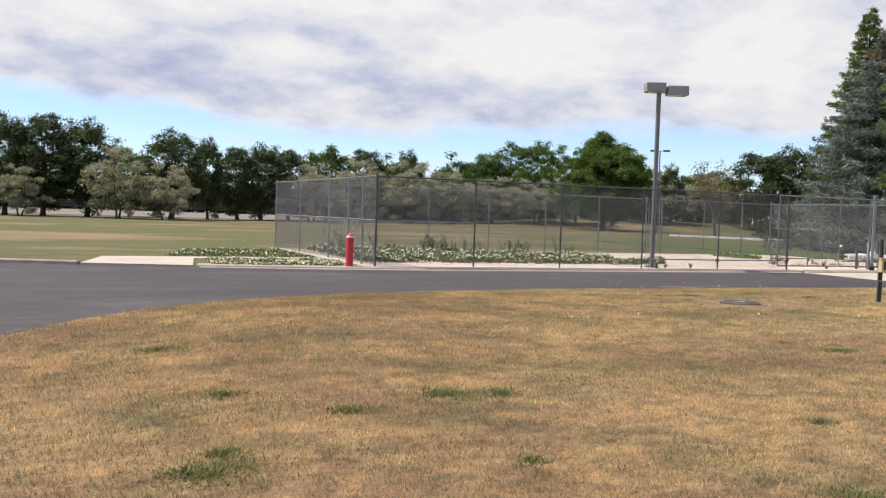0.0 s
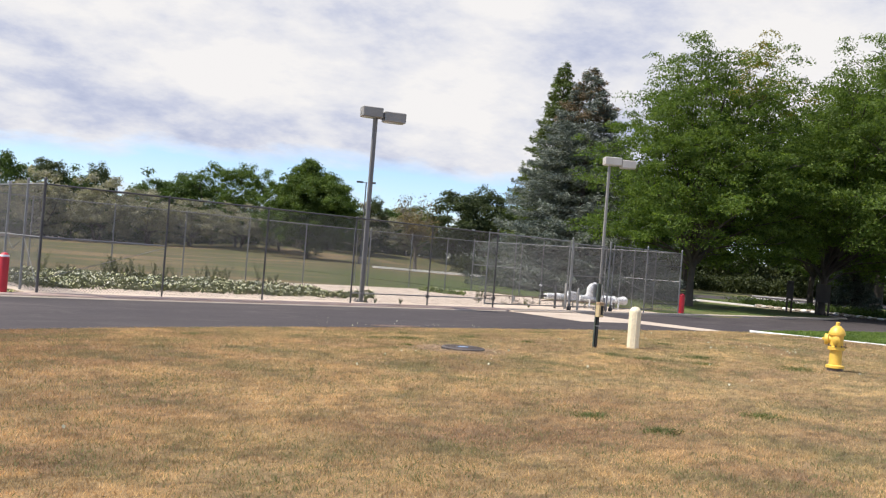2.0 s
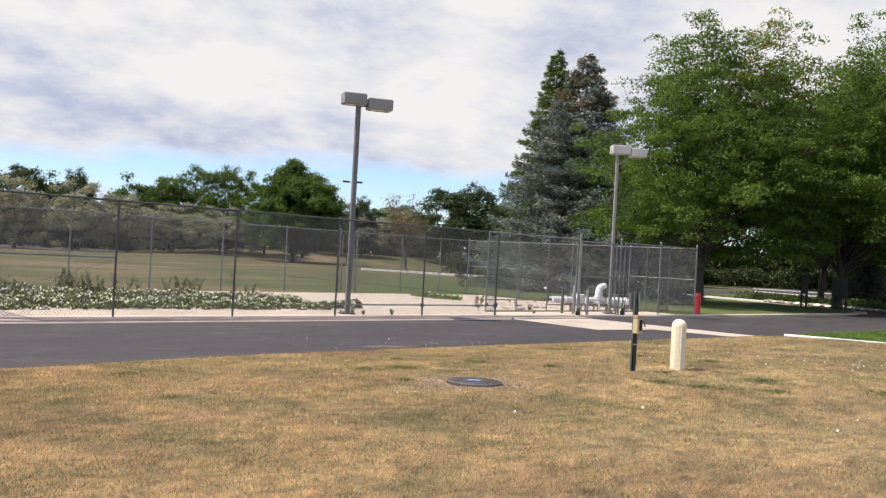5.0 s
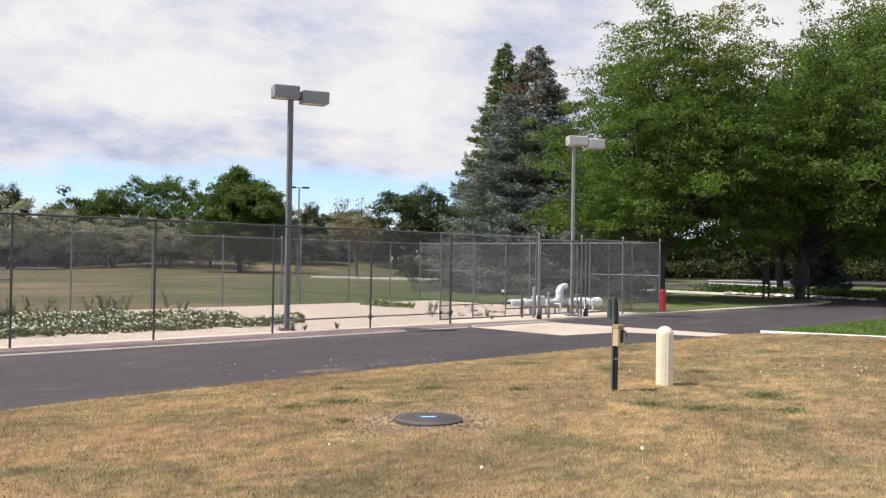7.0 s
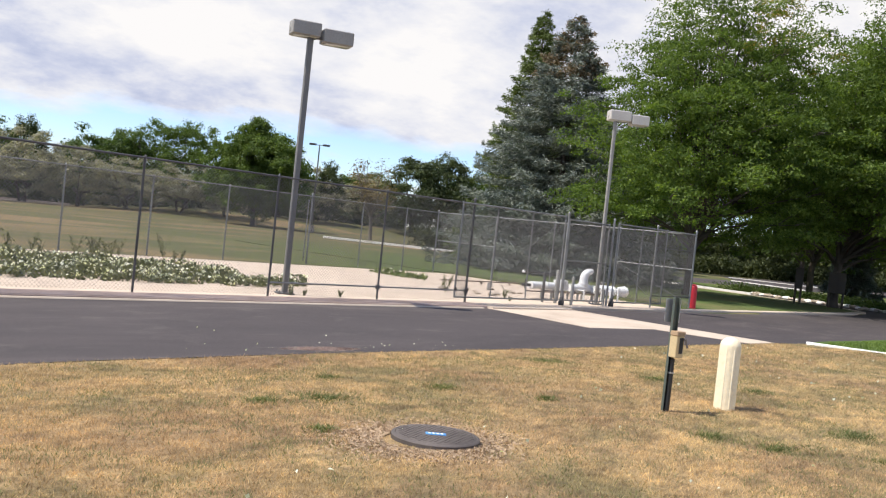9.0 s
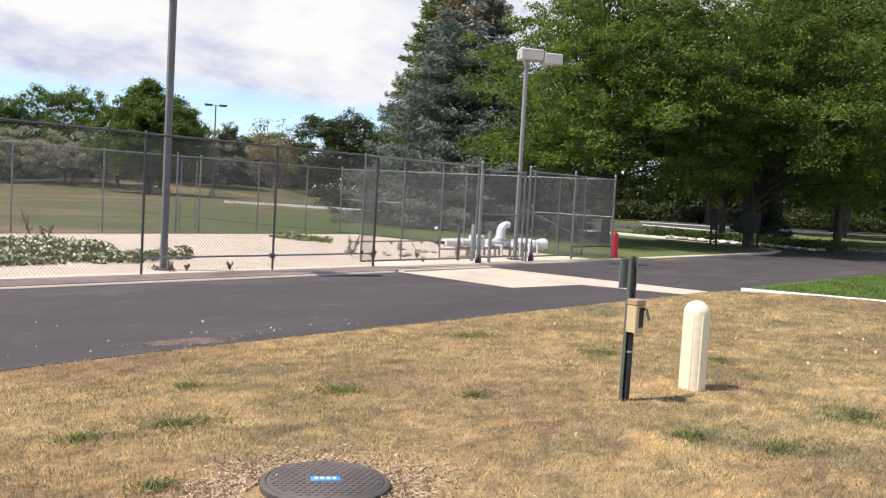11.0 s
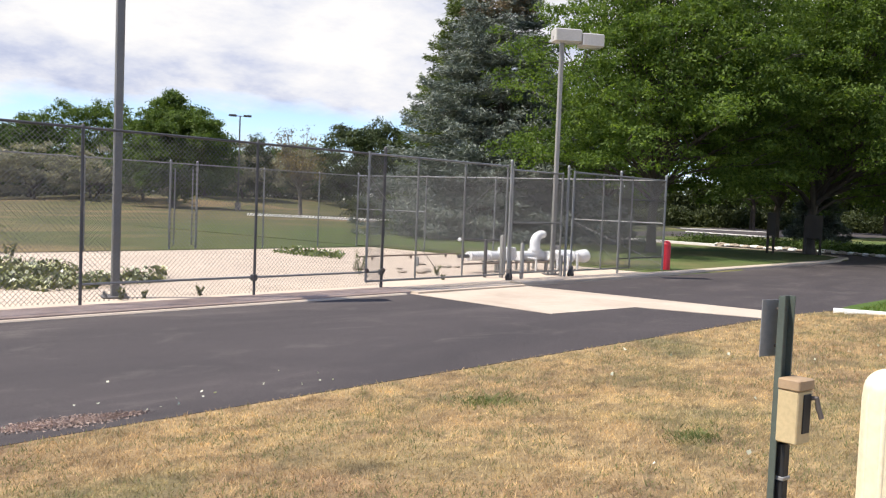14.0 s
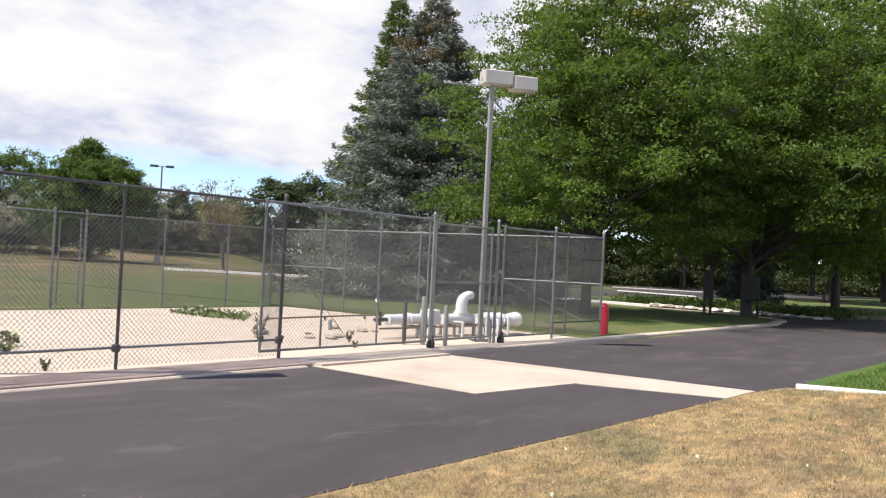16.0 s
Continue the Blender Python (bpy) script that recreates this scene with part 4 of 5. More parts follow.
# ---- white pipework on its rack ----
def pipework():
    ob = thing("pipework", pose(27.95, 24.5, 0, 0, 0, -4) @ Matrix.Diagonal((0.95, 0.85, 0.74, 1)), "large white plastic pipes lying on a steel rack", "pipework")
    part("pipe", Build().tube([(-1.75, 0, 0.52), (-0.1, 0, 0.52)], 0.15, 20), WHITE, ob)
    part("coupling", Build().box(-0.55, -0.18, 0.36, -0.15, 0.18, 0.80, 0.03), WHITE, ob)
    part("pipe", Build().tube([(0.1, 0, 0.50), (1.05, 0, 0.50)], 0.16, 20), WHITE, ob)
    bend = [(0.75, 0, 0.45), (0.75, 0, 0.95)] + [(0.75 + 0.28 * (1 - math.cos(a)), 0, 0.95 + 0.28 * math.sin(a)) for a in np.linspace(0.3, 1.75, 6)]
    elbow = part("elbow", Build().tube(bend, [0.15, 0.15, 0.14, 0.14, 0.135, 0.13, 0.125, 0.12], 20), WHITE, ob, "upright white elbow")
    part("flange", Build().tube([(0.75, 0, 0.66), (0.75, 0, 0.72)], 0.20, 20), WHITE, elbow)
    part("flange", Build().tube([(0.98, 0, 1.235), (1.06, 0, 1.22)], 0.13, 20), WHITE, elbow)
    part("pipe", Build().tube([(1.0, -0.2, 0.50), (2.35, -0.2, 0.46)], 0.17, 20), WHITE, ob)
    part("coupling", Build().tube([(1.35, -0.2, 0.49), (1.75, -0.2, 0.48)], 0.22, 20), WHITE, ob)
    part("socket", Build().turned([(0.17, 0.0), (0.2, 0.05), (0.24, 0.32), (0.21, 0.33), (0.15, 0.04)], sides=22, m=Matrix.Translation((2.35, -0.2, 0.46)) @ Matrix.Rotation(radians(88), 4, "Y")), WHITE, ob, "flared white socket")
    for x in (-1.0, -0.45, 0.25, 0.95, 1.5, 2.0):
        for y in (-0.26, 0.22):
            part("leg", Build().box(x - 0.03, y - 0.03, 0, x + 0.03, y + 0.03, 0.36, 0.004), POLE_LIGHT, ob)
        part("crossbar", Build().box(x - 0.035, -0.30, 0.30, x + 0.035, 0.27, 0.36, 0.006), DARK_STEEL, ob)
    part("beam", Build().box(-2.2, -0.32, 0.28, 2.2, -0.26, 0.33, 0.006), RUST, ob)
    for x, y, z in ((1.2, -0.48, 0.62), (1.62, -0.5, 0.5), (2.05, -0.48, 0.58), (0.3, -0.5, 0.46)):
        part("standpipe", Build().tube([(x, y, 0), (x, y, z)], 0.035, 10).tube([(x, y, z - 0.02), (x, y + 0.3, z - 0.02)], 0.03, 8), WHITE, ob)
    part("flange", Build().tube([(1.98, -0.2, 0.47), (2.04, -0.2, 0.47)], 0.225, 20), WHITE, ob)
    part("flange", Build().tube([(-1.1, 0, 0.52), (-1.04, 0, 0.52)], 0.185, 20), WHITE, ob)
    part("valve_wheel", Build().tube([(1.5 + 0.1 * math.cos(a), -0.2 + 0.1 * math.sin(a), 0.83) for a in np.linspace(0, 6.283, 13)], 0.012, 6).tube([(1.5, -0.2, 0.66), (1.5, -0.2, 0.84)], 0.02, 8), POLE_LIGHT, ob)
    part("gas_pipe", Build().tube([(-1.6, 0.5, 1.02), (0.1, 0.5, 0.98)], 0.03, 10), DARK_STEEL, ob)
    part("cap", Build().turned([(0.05, -0.03), (0.06, 0.0), (0.05, 0.03)], sides=12, m=Matrix.Translation((-1.63, 0.5, 1.02)) @ Matrix.Rotation(radians(90), 4, "Y")), WHITE, ob)
    part("valve", Build().tube([(-1.95, 0, 0.36), (-1.95, 0, 0.75)], 0.035, 10).tube([(-2.1, 0, 0.52), (-1.75, 0, 0.52)], 0.06, 10), DARK_STEEL, ob, "dark iron valve")
    part("valve", Build().tube([(2.0, 0.3, 0.0), (2.0, 0.3, 0.85)], 0.03, 10).tube([(1.9, 0.3, 0.72), (2.1, 0.3, 0.72)], 0.05, 10), DARK_STEEL, ob, "dark iron valve")
    return ob


pipework()


def guard_post(x, y, h, r, mat, label):
    ob = thing("guard_post", pose(x, y, 0), label, "guard post", "posts by the pipework")
    part("pipe", Build().turned([(r, -0.05), (r, h - r * 0.6), (r * 0.7, h - 0.01), (0.01, h)], sides=16), mat, ob)
    return ob


for x, y, h, r, mat, label in ((25.95, 23.35, 0.95, 0.05, POLE_LIGHT, "pale grey steel guard post on the pad"), (25.62, 23.55, 0.85, 0.04, DARK_STEEL, "dark steel guard post on the pad"), (27.75, 23.0, 0.5, 0.035, POLE_LIGHT, "pale grey steel guard post on the pad"), (26.57, 26.53, 0.24, 0.045, POLE_LIGHT, "short pale pipe stub on the pad"), (26.2, 22.98, 0.8, 0.045, POLE_LIGHT, "pale grey steel guard post on the pad")):
    guard_post(x, y, h, r, mat, label)


def bar_on_feet(p, q, z, label):
    ob = thing("pipe_run", Matrix(), label, "pipe run", "low pipe runs on the pad")
    part("pipe", Build().tube([(*p, z), (*q, z)], 0.022, 10), RUST, ob)
    for t in (0.12, 0.5, 0.88):
        x, y = p[0] + (q[0] - p[0]) * t, p[1] + (q[1] - p[1]) * t
        part("foot", Build().box(x - 0.025, y - 0.025, 0, x + 0.025, y + 0.025, z - 0.02, 0.003), RUST, ob)
    return ob


bar_on_feet((26.4, 28.5), (30.6, 28.8), 0.10, "rusty pipe run on low feet on the pad")
rubble_spots = ((26.95, 26.75, 0.11), (26.9, 25.85, 0.13), (27.15, 25.7, 0.09), (25.3, 25.9, 0.07))


def rubble(x, y, s, seed, name="rock", label="small tan rock lying on the pad", mat=BROWN_ROCK, group="rocks", z=0.0):
    r = random.Random(seed)
    b = Build()
    prof = [(0.45, 0), (0.95, 0.12), (1.0, 0.3), (0.8, 0.5), (0.3, 0.62)]
    b.turned([(p * s, h * s) for p, h in prof], sides=9)
    b.v = [(vx * r.uniform(0.75, 1.25), vy * r.uniform(0.75, 1.25), vz * r.uniform(0.85, 1.15)) for vx, vy, vz in b.v]
    ob = linked(name, b, mat)
    ob.matrix_world = pose(x, y, z, 0, 0, r.uniform(0, 360))
    return tagged(ob, label, "rock", group)


for k, (x, y, s) in enumerate(((24.3, 26.2, 0.16), (25.0, 24.9, 0.14), (25.4, 25.1, 0.12), (24.7, 25.2, 0.1))):
    rubble(x, y, s, k)

# ---- stones along the far kerb, and the two dark sign boards ----
for k in range(26):
    t = k / 25
    rubble(52.5 + 1.3 * t + random.uniform(-0.2, 0.2), 22.8 + 8.6 * t, random.uniform(0.18, 0.3), 50 + k, "rock", "pale tan rock edging the far grass", WHITE_KERB if k % 2 else BROWN_ROCK, "rocks along the far drive", -0.04)


DARK_WOOD = plain("dark_stained_wood", (0.055, 0.043, 0.036), 0.85, 0, 6, 0.3, 0.2)


for k, (x, y, w) in enumerate(rubble_spots):
    rubble(x, y, w, 90 + k)


def board(x, y, w, z0, z1, turn, label):
    ob = thing("sign_board", pose(x, y, 0, 0, 0, turn), label, "sign", "dark sign boards")
    for u in (-w / 2 + 0.06, w / 2 - 0.06):
        part("post", Build().box(u - 0.05, -0.05, 0, u + 0.05, 0.05, z0 + 0.02, 0.008), DARK_WOOD, ob)
    part("panel", Build().box(-w / 2, -0.06, z0, w / 2, 0.06, z1, 0.015), DARK_WOOD, ob)
    return ob


board(48.3, 26.4, 0.36, 0.75, 1.75, -62, "dark brown sign board on two posts, in shade")
board(49.3, 25.0, 0.75, 0.7, 1.7, -62, "dark brown sign board on two posts, in shade")


# ---- trees ----
def broad_tree(name, x, y, h, r, seed, leaf, label, group="", n=90, per=170, size=0.3, low=0.18, spread=0.75, bark=None, limbs=9, stems=1, category="tree", taper=0.25, shift=(0, 0), sub=1):
    """A leafy tree: bent trunk, forking limbs, and a crown of many leaves in clumps at their ends."""
    rng = np.random.default_rng(seed)
    ob = thing(name, pose(x, y, 0), label, category, group)
    bark = bark or BARK
    fork = h * max(low, 0.14)
    tr = h * 0.021 / math.sqrt(stems)
    tips = []
    for s in range(stems):
        ox, oy = (0, 0) if stems == 1 else (0.35 * math.cos(s * 2.4), 0.35 * math.sin(s * 2.4))
        lean = rng.normal(size=2) * 0.03 * h + np.array([ox, oy]) * (1.5 if stems > 1 else 0)
        top = Vector((ox + lean[0], oy + lean[1], fork * 1.9))
        mid = Vector((ox * 1.2 + lean[0] * 0.3, oy * 1.2 + lean[1] * 0.3, fork))
        part("trunk", Build().tube([(ox, oy, -0.15), (ox * 1.02, oy, 0.25), mid, top], [tr * 1.6, tr * 1.1, tr * 0.95, tr * 0.7], 9), bark, ob)
        for k in range(limbs // stems + 1):
            a = 2.4 * k + rng.uniform(-0.4, 0.4) + s
            up_to = h * rng.uniform(max(low + 0.22, 0.35), 0.93)
            out = r * rng.uniform(0.45, 0.85) * math.sin(min(1, (1 - up_to / h) * 2.2 + 0.25) * math.pi / 2)
            end = Vector((top.x + out * math.cos(a), top.y + out * math.sin(a), up_to))
            start = mid.lerp(top, rng.uniform(0.1, 1))
            bow = start.lerp(end, 0.45) + Vector((0.12 * out * math.cos(a), 0.12 * out * math.sin(a), -0.03 * h))
            b = Build().tube([start, bow, end], [tr * 0.55, tr * 0.33, tr * 0.08], 6, caps=False)
            for q in range(4):
                p0 = bow.lerp(end, rng.uniform(0.0, 0.7))
                d = Vector(rng.normal(size=3) * np.array([1, 1, 0.6])).normalized() * r * rng.uniform(0.2, 0.4)
                d.z = abs(d.z) * 0.8
                b.tube([p0, p0 + d * 0.5 + Vector((0, 0, 0.1)), p0 + d], [tr * 0.2, tr * 0.12, tr * 0.04], 5, caps=False)
                tips.append(p0 + d)
            part("limb", b, bark, ob)
            tips.append(end)
    pts = [tuple(t) for t in tips]
    while len(pts) < n:
        d = rng.normal(size=3)
        d /= np.linalg.norm(d)
        k = rng.uniform(0.45, 1.0) ** 0.5
        wob = 1 + 0.28 * math.sin(d[0] * 4 + seed) * math.sin(d[1] * 5 + seed * 2) + 0.15 * math.sin(d[2] * 7 + seed)
        zc, zr = h * (1 + low) / 2, h * (1 - low) / 2
        q = d * np.array([r, r, zr]) * k * min(wob, 1.12)
        if q[2] > 0:
            q[:2] *= 1 - taper * (q[2] / zr) ** 1.5
        elif sub > 1:
            q[:2] *= 1 + 0.45 * (q[2] / zr) ** 2
        p = q + np.array([0, 0, zc])
        if p[2] < h * low:
            continue
        pts.append(tuple(p))
    pts = np.array(pts[:max(n, len(tips))])
    if sub > 1:
        pts = np.repeat(pts, sub, axis=0) + rng.normal(size=(len(pts) * sub, 3)) * np.array([0.95, 0.95, 0.26]) * r / 6.5
    pts[:, 2] = np.minimum(pts[:, 2], h - 0.3 * spread)
    pts[:, :2] += np.array(shift) * np.clip(pts[:, 2:] / (0.35 * h), 0, 1)
    hub = np.repeat(pts, per, axis=0)
    d = rng.normal(size=hub.shape)
    d /= np.linalg.norm(d, axis=1)[:, None]
    off = d * np.array([1.35, 1.35, 0.85]) * spread * rng.uniform(0.1, 1.25, (len(hub), 1))
    shell_mesh("crown", hub + off, d + np.array([0, 0, 0.6]), size, leaf, ob, seed, 0.5, 0.7)
    return ob


def spruce(name, x, y, h, r, seed, leaf, label, top_mat=None, dense_k=1.0, group="", size=0.26):
    """A conifer of drooping boughs in whorls."""
    rng = np.random.default_rng(seed)
    ob = thing(name, pose(x, y, 0), label, "spruce", group)
    part("trunk", Build().tube([(0, 0, -0.15), (0, 0, h * 0.5), (0, 0, h * 0.97)], [h * 0.018, h * 0.01, 0.02], 8), BARK, ob)
    pts, lean, tops, tlean = [], [], [], []
    z = 0.35
    wood = Build()
    while z < h * 0.985:
        f = 1 - z / h
        length = r * f ** 0.82
        count = max(5, int((7 + 13 * f) * dense_k))
        for k in range(count):
            a = rng.uniform(0, 2 * np.pi)
            l = length * rng.uniform(0.66, 1.12) + 0.15
            zb = min(z + rng.uniform(-0.5, 0.5) * (0.24 + 0.22 * f) * 1.4, h * 0.985)
            steps_n = max(8, int(l * 84))
            t = rng.uniform(0.2, 1.0, steps_n) ** 0.7
            drop = -0.20 * l * t + 0.16 * l * t ** 3
            wide = 0.16 + 0.22 * l * (1 - t) * 0.6
            side = rng.normal(size=steps_n) * wide
            p = np.stack([np.cos(a) * l * t - np.sin(a) * side, np.sin(a) * l * t + np.cos(a) * side, zb + drop + rng.normal(size=steps_n) * (0.07 + 0.04 * f)], 1)
            d = np.stack([np.full(steps_n, np.cos(a)), np.full(steps_n, np.sin(a)), np.full(steps_n, -0.15)], 1)
            d += 0.7 * np.sign(side)[:, None] * np.array([-np.sin(a), np.cos(a), 0])
            if top_mat is not None and z > h * 0.76 and rng.uniform() < 0.55:
                tops.append(p), tlean.append(d)
            else:
                pts.append(p), lean.append(d)
            if k % 3 == 0 and z < h * 0.8:
                wood.tube([(0, 0, zb), (math.cos(a) * l * 0.8, math.sin(a) * l * 0.8, zb - 0.13 * l)], [0.035, 0.008], 4, caps=False)
        z += 0.24 + 0.22 * f
    part("bough", wood, BARK, ob)
    card_mesh("needles", np.concatenate(pts), size, leaf, ob, seed, 0.27, np.concatenate(lean))
    if tops:
        card_mesh("cone_top", np.concatenate(tops), size, top_mat, ob, seed + 1, 0.27, np.concatenate(tlean))
    return ob


def locust(name, x, y, seed, leaf, label, outline, lean=(0, 0), limbs=24, per=6, sprays=7, leaves=62, size=0.17, open_core=0.0, group="honey locusts", turning=(), late=False, puff=0.62):
    """An airy tree: steep limbs from a low fork, each ending in layers of flat drooping sprays; outline gives (height, radius)."""
    rng = np.random.default_rng(seed)
    ob = thing(name, pose(x, y, 0), label, "tree", group)
    zs, rs = [p[0] for p in outline], [p[1] for p in outline]
    h = zs[-1]
    fork = 0.15 * h
    tr = h * 0.0125
    part("trunk", Build().tube([(0, 0, -0.15), (0.02, 0, 0.3), (0.05, 0.03, fork * 0.7), (0.12, -0.05, fork * 1.25), (0.2, -0.12, fork * 1.9)], [tr * 1.7, tr * 1.15, tr, tr * 0.9, tr * 0.5], 9), BARK, ob)
    pads, ways, turn_pads, turn_ways = [], [], [], []
    for k in range(limbs):
        a = 2.39996 * k + rng.uniform(-0.25, 0.25)
        z = zs[0] + (h - zs[0]) * ((k + 0.5) / limbs) ** 0.8
        reach = float(np.interp(z, zs, rs)) * rng.uniform(0.72, 1.02)
        sway = np.array(lean) * ((z / h) ** 1.5 if late else min(1, z / (0.4 * h)))
        end = Vector((reach * math.cos(a) + sway[0], reach * math.sin(a) + sway[1], z))
        start = Vector((0.08, -0.02, min(fork * rng.uniform(0.75, 1.35) + (1.8 if k % 3 else 0.0) * z / h, max(z * 0.7, 1.2))))
        bow = start.lerp(end, 0.5) + Vector((0, 0, 0.10 * abs(end.z - start.z) + 0.25))
        b = Build().tube([start, start.lerp(bow, 0.5) + Vector((0, 0, 0.2)), bow, end], [tr * 0.5, tr * 0.3, tr * 0.17, tr * 0.04], 6, caps=False)
        for q in range(per):
            t = 0.2 + 0.8 * (q + rng.uniform(0, 1)) / per
            p0 = bow.lerp(end, (t - 0.5) / 0.5) if t > 0.5 else start.lerp(bow, 0.3 + 1.4 * t)
            out = Vector((math.cos(a), math.sin(a), 0))
            side = Vector((-math.sin(a), math.cos(a), 0)) * rng.uniform(-1, 1)
            d = (out * rng.uniform(0.2, 1) + side + Vector((0, 0, rng.uniform(-0.1, 0.5)))).normalized() * rng.uniform(0.6, 1.5) * max(0.55, reach / 5)
            b.tube([p0, p0 + d * 0.55 + Vector((0, 0, 0.08)), p0 + d], [tr * 0.16, tr * 0.1, tr * 0.03], 5, caps=False)
            if rng.uniform() < open_core * (1 - t):
                continue
            hub = p0 + d
            hot = any((hub - Vector(w)).length < 1.5 for w in turning)
            for s in range(sprays):
                u = Vector((*(rng.normal(size=2) * 0.8 + np.array([out.x, out.y]) * 0.5), rng.uniform(-0.35, 0.25)))
                u.normalize()
                base = hub + Vector(rng.normal(size=3) * np.array([0.55, 0.55, 0.42]))
                (turn_pads if hot else pads).append(base)
                (turn_ways if hot else ways).append(u * rng.uniform(0.6, 1.15))
        part("limb", b, BARK, ob)
    for kind, bases, dirs, mat in (("crown", pads, ways, leaf), ("turning_spray", turn_pads, turn_ways, LEAF_YELLOW)):
        if not bases:
            continue
        mid = np.array(bases) + np.array(dirs) * 0.4
        fat = rng.uniform(0.65, 1.3, (len(mid), 1)) * puff
        c, w = np.repeat(mid, leaves, axis=0), np.repeat(np.array(dirs), leaves, axis=0)
        d = rng.normal(size=c.shape)
        d[:, 2] = np.where(d[:, 2] < -0.3, -d[:, 2] * rng.uniform(0, 1, len(d)), d[:, 2])
        d /= np.linalg.norm(d, axis=1)[:, None]
        off = d * np.array([1.0, 1.0, 0.72]) * np.repeat(fat, leaves, axis=0) * rng.uniform(0.55, 1.08, (len(c), 1)) + w * rng.uniform(-0.3, 0.4, (len(c), 1))
        off[:, 2] -= 0.22 * np.hypot(off[:, 0], off[:, 1]) ** 2
        ob2 = shell_mesh(kind, c + off, d + np.array([0, 0, 0.5]), size, mat, ob, seed + len(kind), 0.5, 0.75)
        if kind == "turning_spray":
            tagged(ob2, kind="stuff")
    return ob


# the blue spruce and the honey locusts by the pad
spruce("spruce", 43.9, 38.0, 14.0, 6.7, 11, SPRUCE, "tall blue spruce with brown cone-laden top", BROWN_NEEDLE, 1.3, "", 0.2)
spruce("spruce", 47.4, 43.4, 15.7, 4.4, 12, SPRUCE_GREEN, "tall green spruce behind the blue one", None, 1.1, "", 0.2)
locust("locust_tree", 41.6, 28.4, 21, LEAF, "large honey locust with airy green crown, yellowing top", ((2.7, 4.8), (4.4, 5.8), (7.2, 5.2), (9.6, 4.2), (11.5, 3.2), (12.8, 2.3), (13.6, 1.6)), (0.4, -0.75), 66, 6, 6, 84, 0.132, 0.6, turning=((1.5, -2.5, 12.6), (1.1, -2.0, 12.2)), late=True, puff=0.46)
locust("locust_tree", 49.6, 25.2, 22, LEAF, "large honey locust with broad green crown over the drive", ((2.5, 4.6), (4.0, 5.8), (6.5, 6.1), (9.5, 5.4), (11.6, 4.4), (13.2, 3.3), (14.5, 2.3)), (-0.2, -4.3), 76, 6, 6, 74, 0.138, 0.25, puff=0.5)
locust("locust_tree", 59.0, 30.5, 23, LEAF, "large honey locust with broad green crown", ((3.4, 5.0), (5.0, 6.4), (8.0, 6.2), (11.0, 5.2), (13.2, 3.8), (14.6, 2.4)), (0, 0), 56, 6, 4, 70, 0.19, 0.2, puff=0.62)
locust("locust_tree", 64.0, 25.4, 24, LEAF, "large shaded tree with dense dark crown", ((3.2, 5.5), (5.0, 7.2), (9.0, 7.4), (12.5, 6.2), (15.5, 4.6), (17.2, 3.0)), (0, 0), 62, 6, 4, 76, 0.20, 0.1, puff=0.68)
broad_tree("locust_tree", 84.0, 36.5, 19.0, 9.0, 25, LEAF_DARK, "large shaded tree with dense dark crown", "honey locusts", 140, 140, 0.42, 0.16, 0.95, limbs=10)
broad_tree("locust_tree", 84.8, 31.2, 20.0, 9.0, 26, LEAF_DARK, "large shaded tree with dense dark crown", "honey locusts", 140, 140, 0.42, 0.14, 0.95, limbs=10)
broad_tree("plum_tree", 44.4, 12.0, 7.8, 3.7, 27, leafy("plum_leaves", (0.07, 0.022, 0.026), (0.13, 0.042, 0.045), (0.20, 0.08, 0.075), 0.25), "dark red-leaved plum tree on the green lawn", "", 130, 110, 0.16, 0.24, 0.4, limbs=9)
broad_tree("young_tree", 99.0, 48.8, 6.6, 2.6, 28, LEAF_BRIGHT, "young green tree by the car park", "", 34, 90, 0.26, 0.25, 0.42, limbs=6)
spruce("spruce", 66.0, 30.8, 5.2, 1.9, 29, SPRUCE, "small blue spruce in deep shade", None, 0.8, "", 0.3)
for k, (x, y, h, r) in enumerate(((56, 47, 11, 5), (64, 53, 12, 5.5), (78, 58, 12, 6), (92, 62, 13, 6), (106, 52, 13, 7), (112, 40, 13, 7), (98, 30, 13, 7), (118, 28, 14, 8), (90, 17, 12, 6))):
    broad_tree("park_tree", x, y, h, r, 40 + k, LEAF_DARK if k % 3 else LEAF, "leafy green park tree beyond the car park", "park trees", 80, 90, 0.55, 0.16, 0.95, limbs=7)

# the far tree line
protos = {}
for key, f in (("pine", lambda k: broad_tree("pine_tree", 0, 500 + k, 9.5, 2.9, 60 + k, PINE, "dark green pine at the edge of the field", "far pines", 250, 88, 0.22, 0.05, 0.46, limbs=9, category="pine", taper=0.72)),
               ("olive", lambda k: broad_tree("olive_tree", 0, 510 + k, 6.2, 3.0, 70 + k, OLIVE, "silvery grey-green olive tree with crooked trunks", "silver olives", 96, 120, 0.19, 0.06, 0.40, limbs=8, stems=2)),
               ("dark", lambda k: broad_tree("far_tree", 0, 520 + k, 8.0, 3.8, 80 + k, LEAF_DARK, "dark green leafy tree at the field's edge", "far leafy trees", 140, 120, 0.25, 0.03, 0.58, limbs=7, taper=0.45)),
               ("bright", lambda k: broad_tree("far_tree", 0, 530 + k, 9.8, 4.3, 90 + k, LEAF_BRIGHT, "bright green leafy tree at the field's edge", "far leafy trees", 240, 110, 0.21, 0.05, 0.52, limbs=8, taper=0.6))):
    protos[key] = [f(0), f(1)]

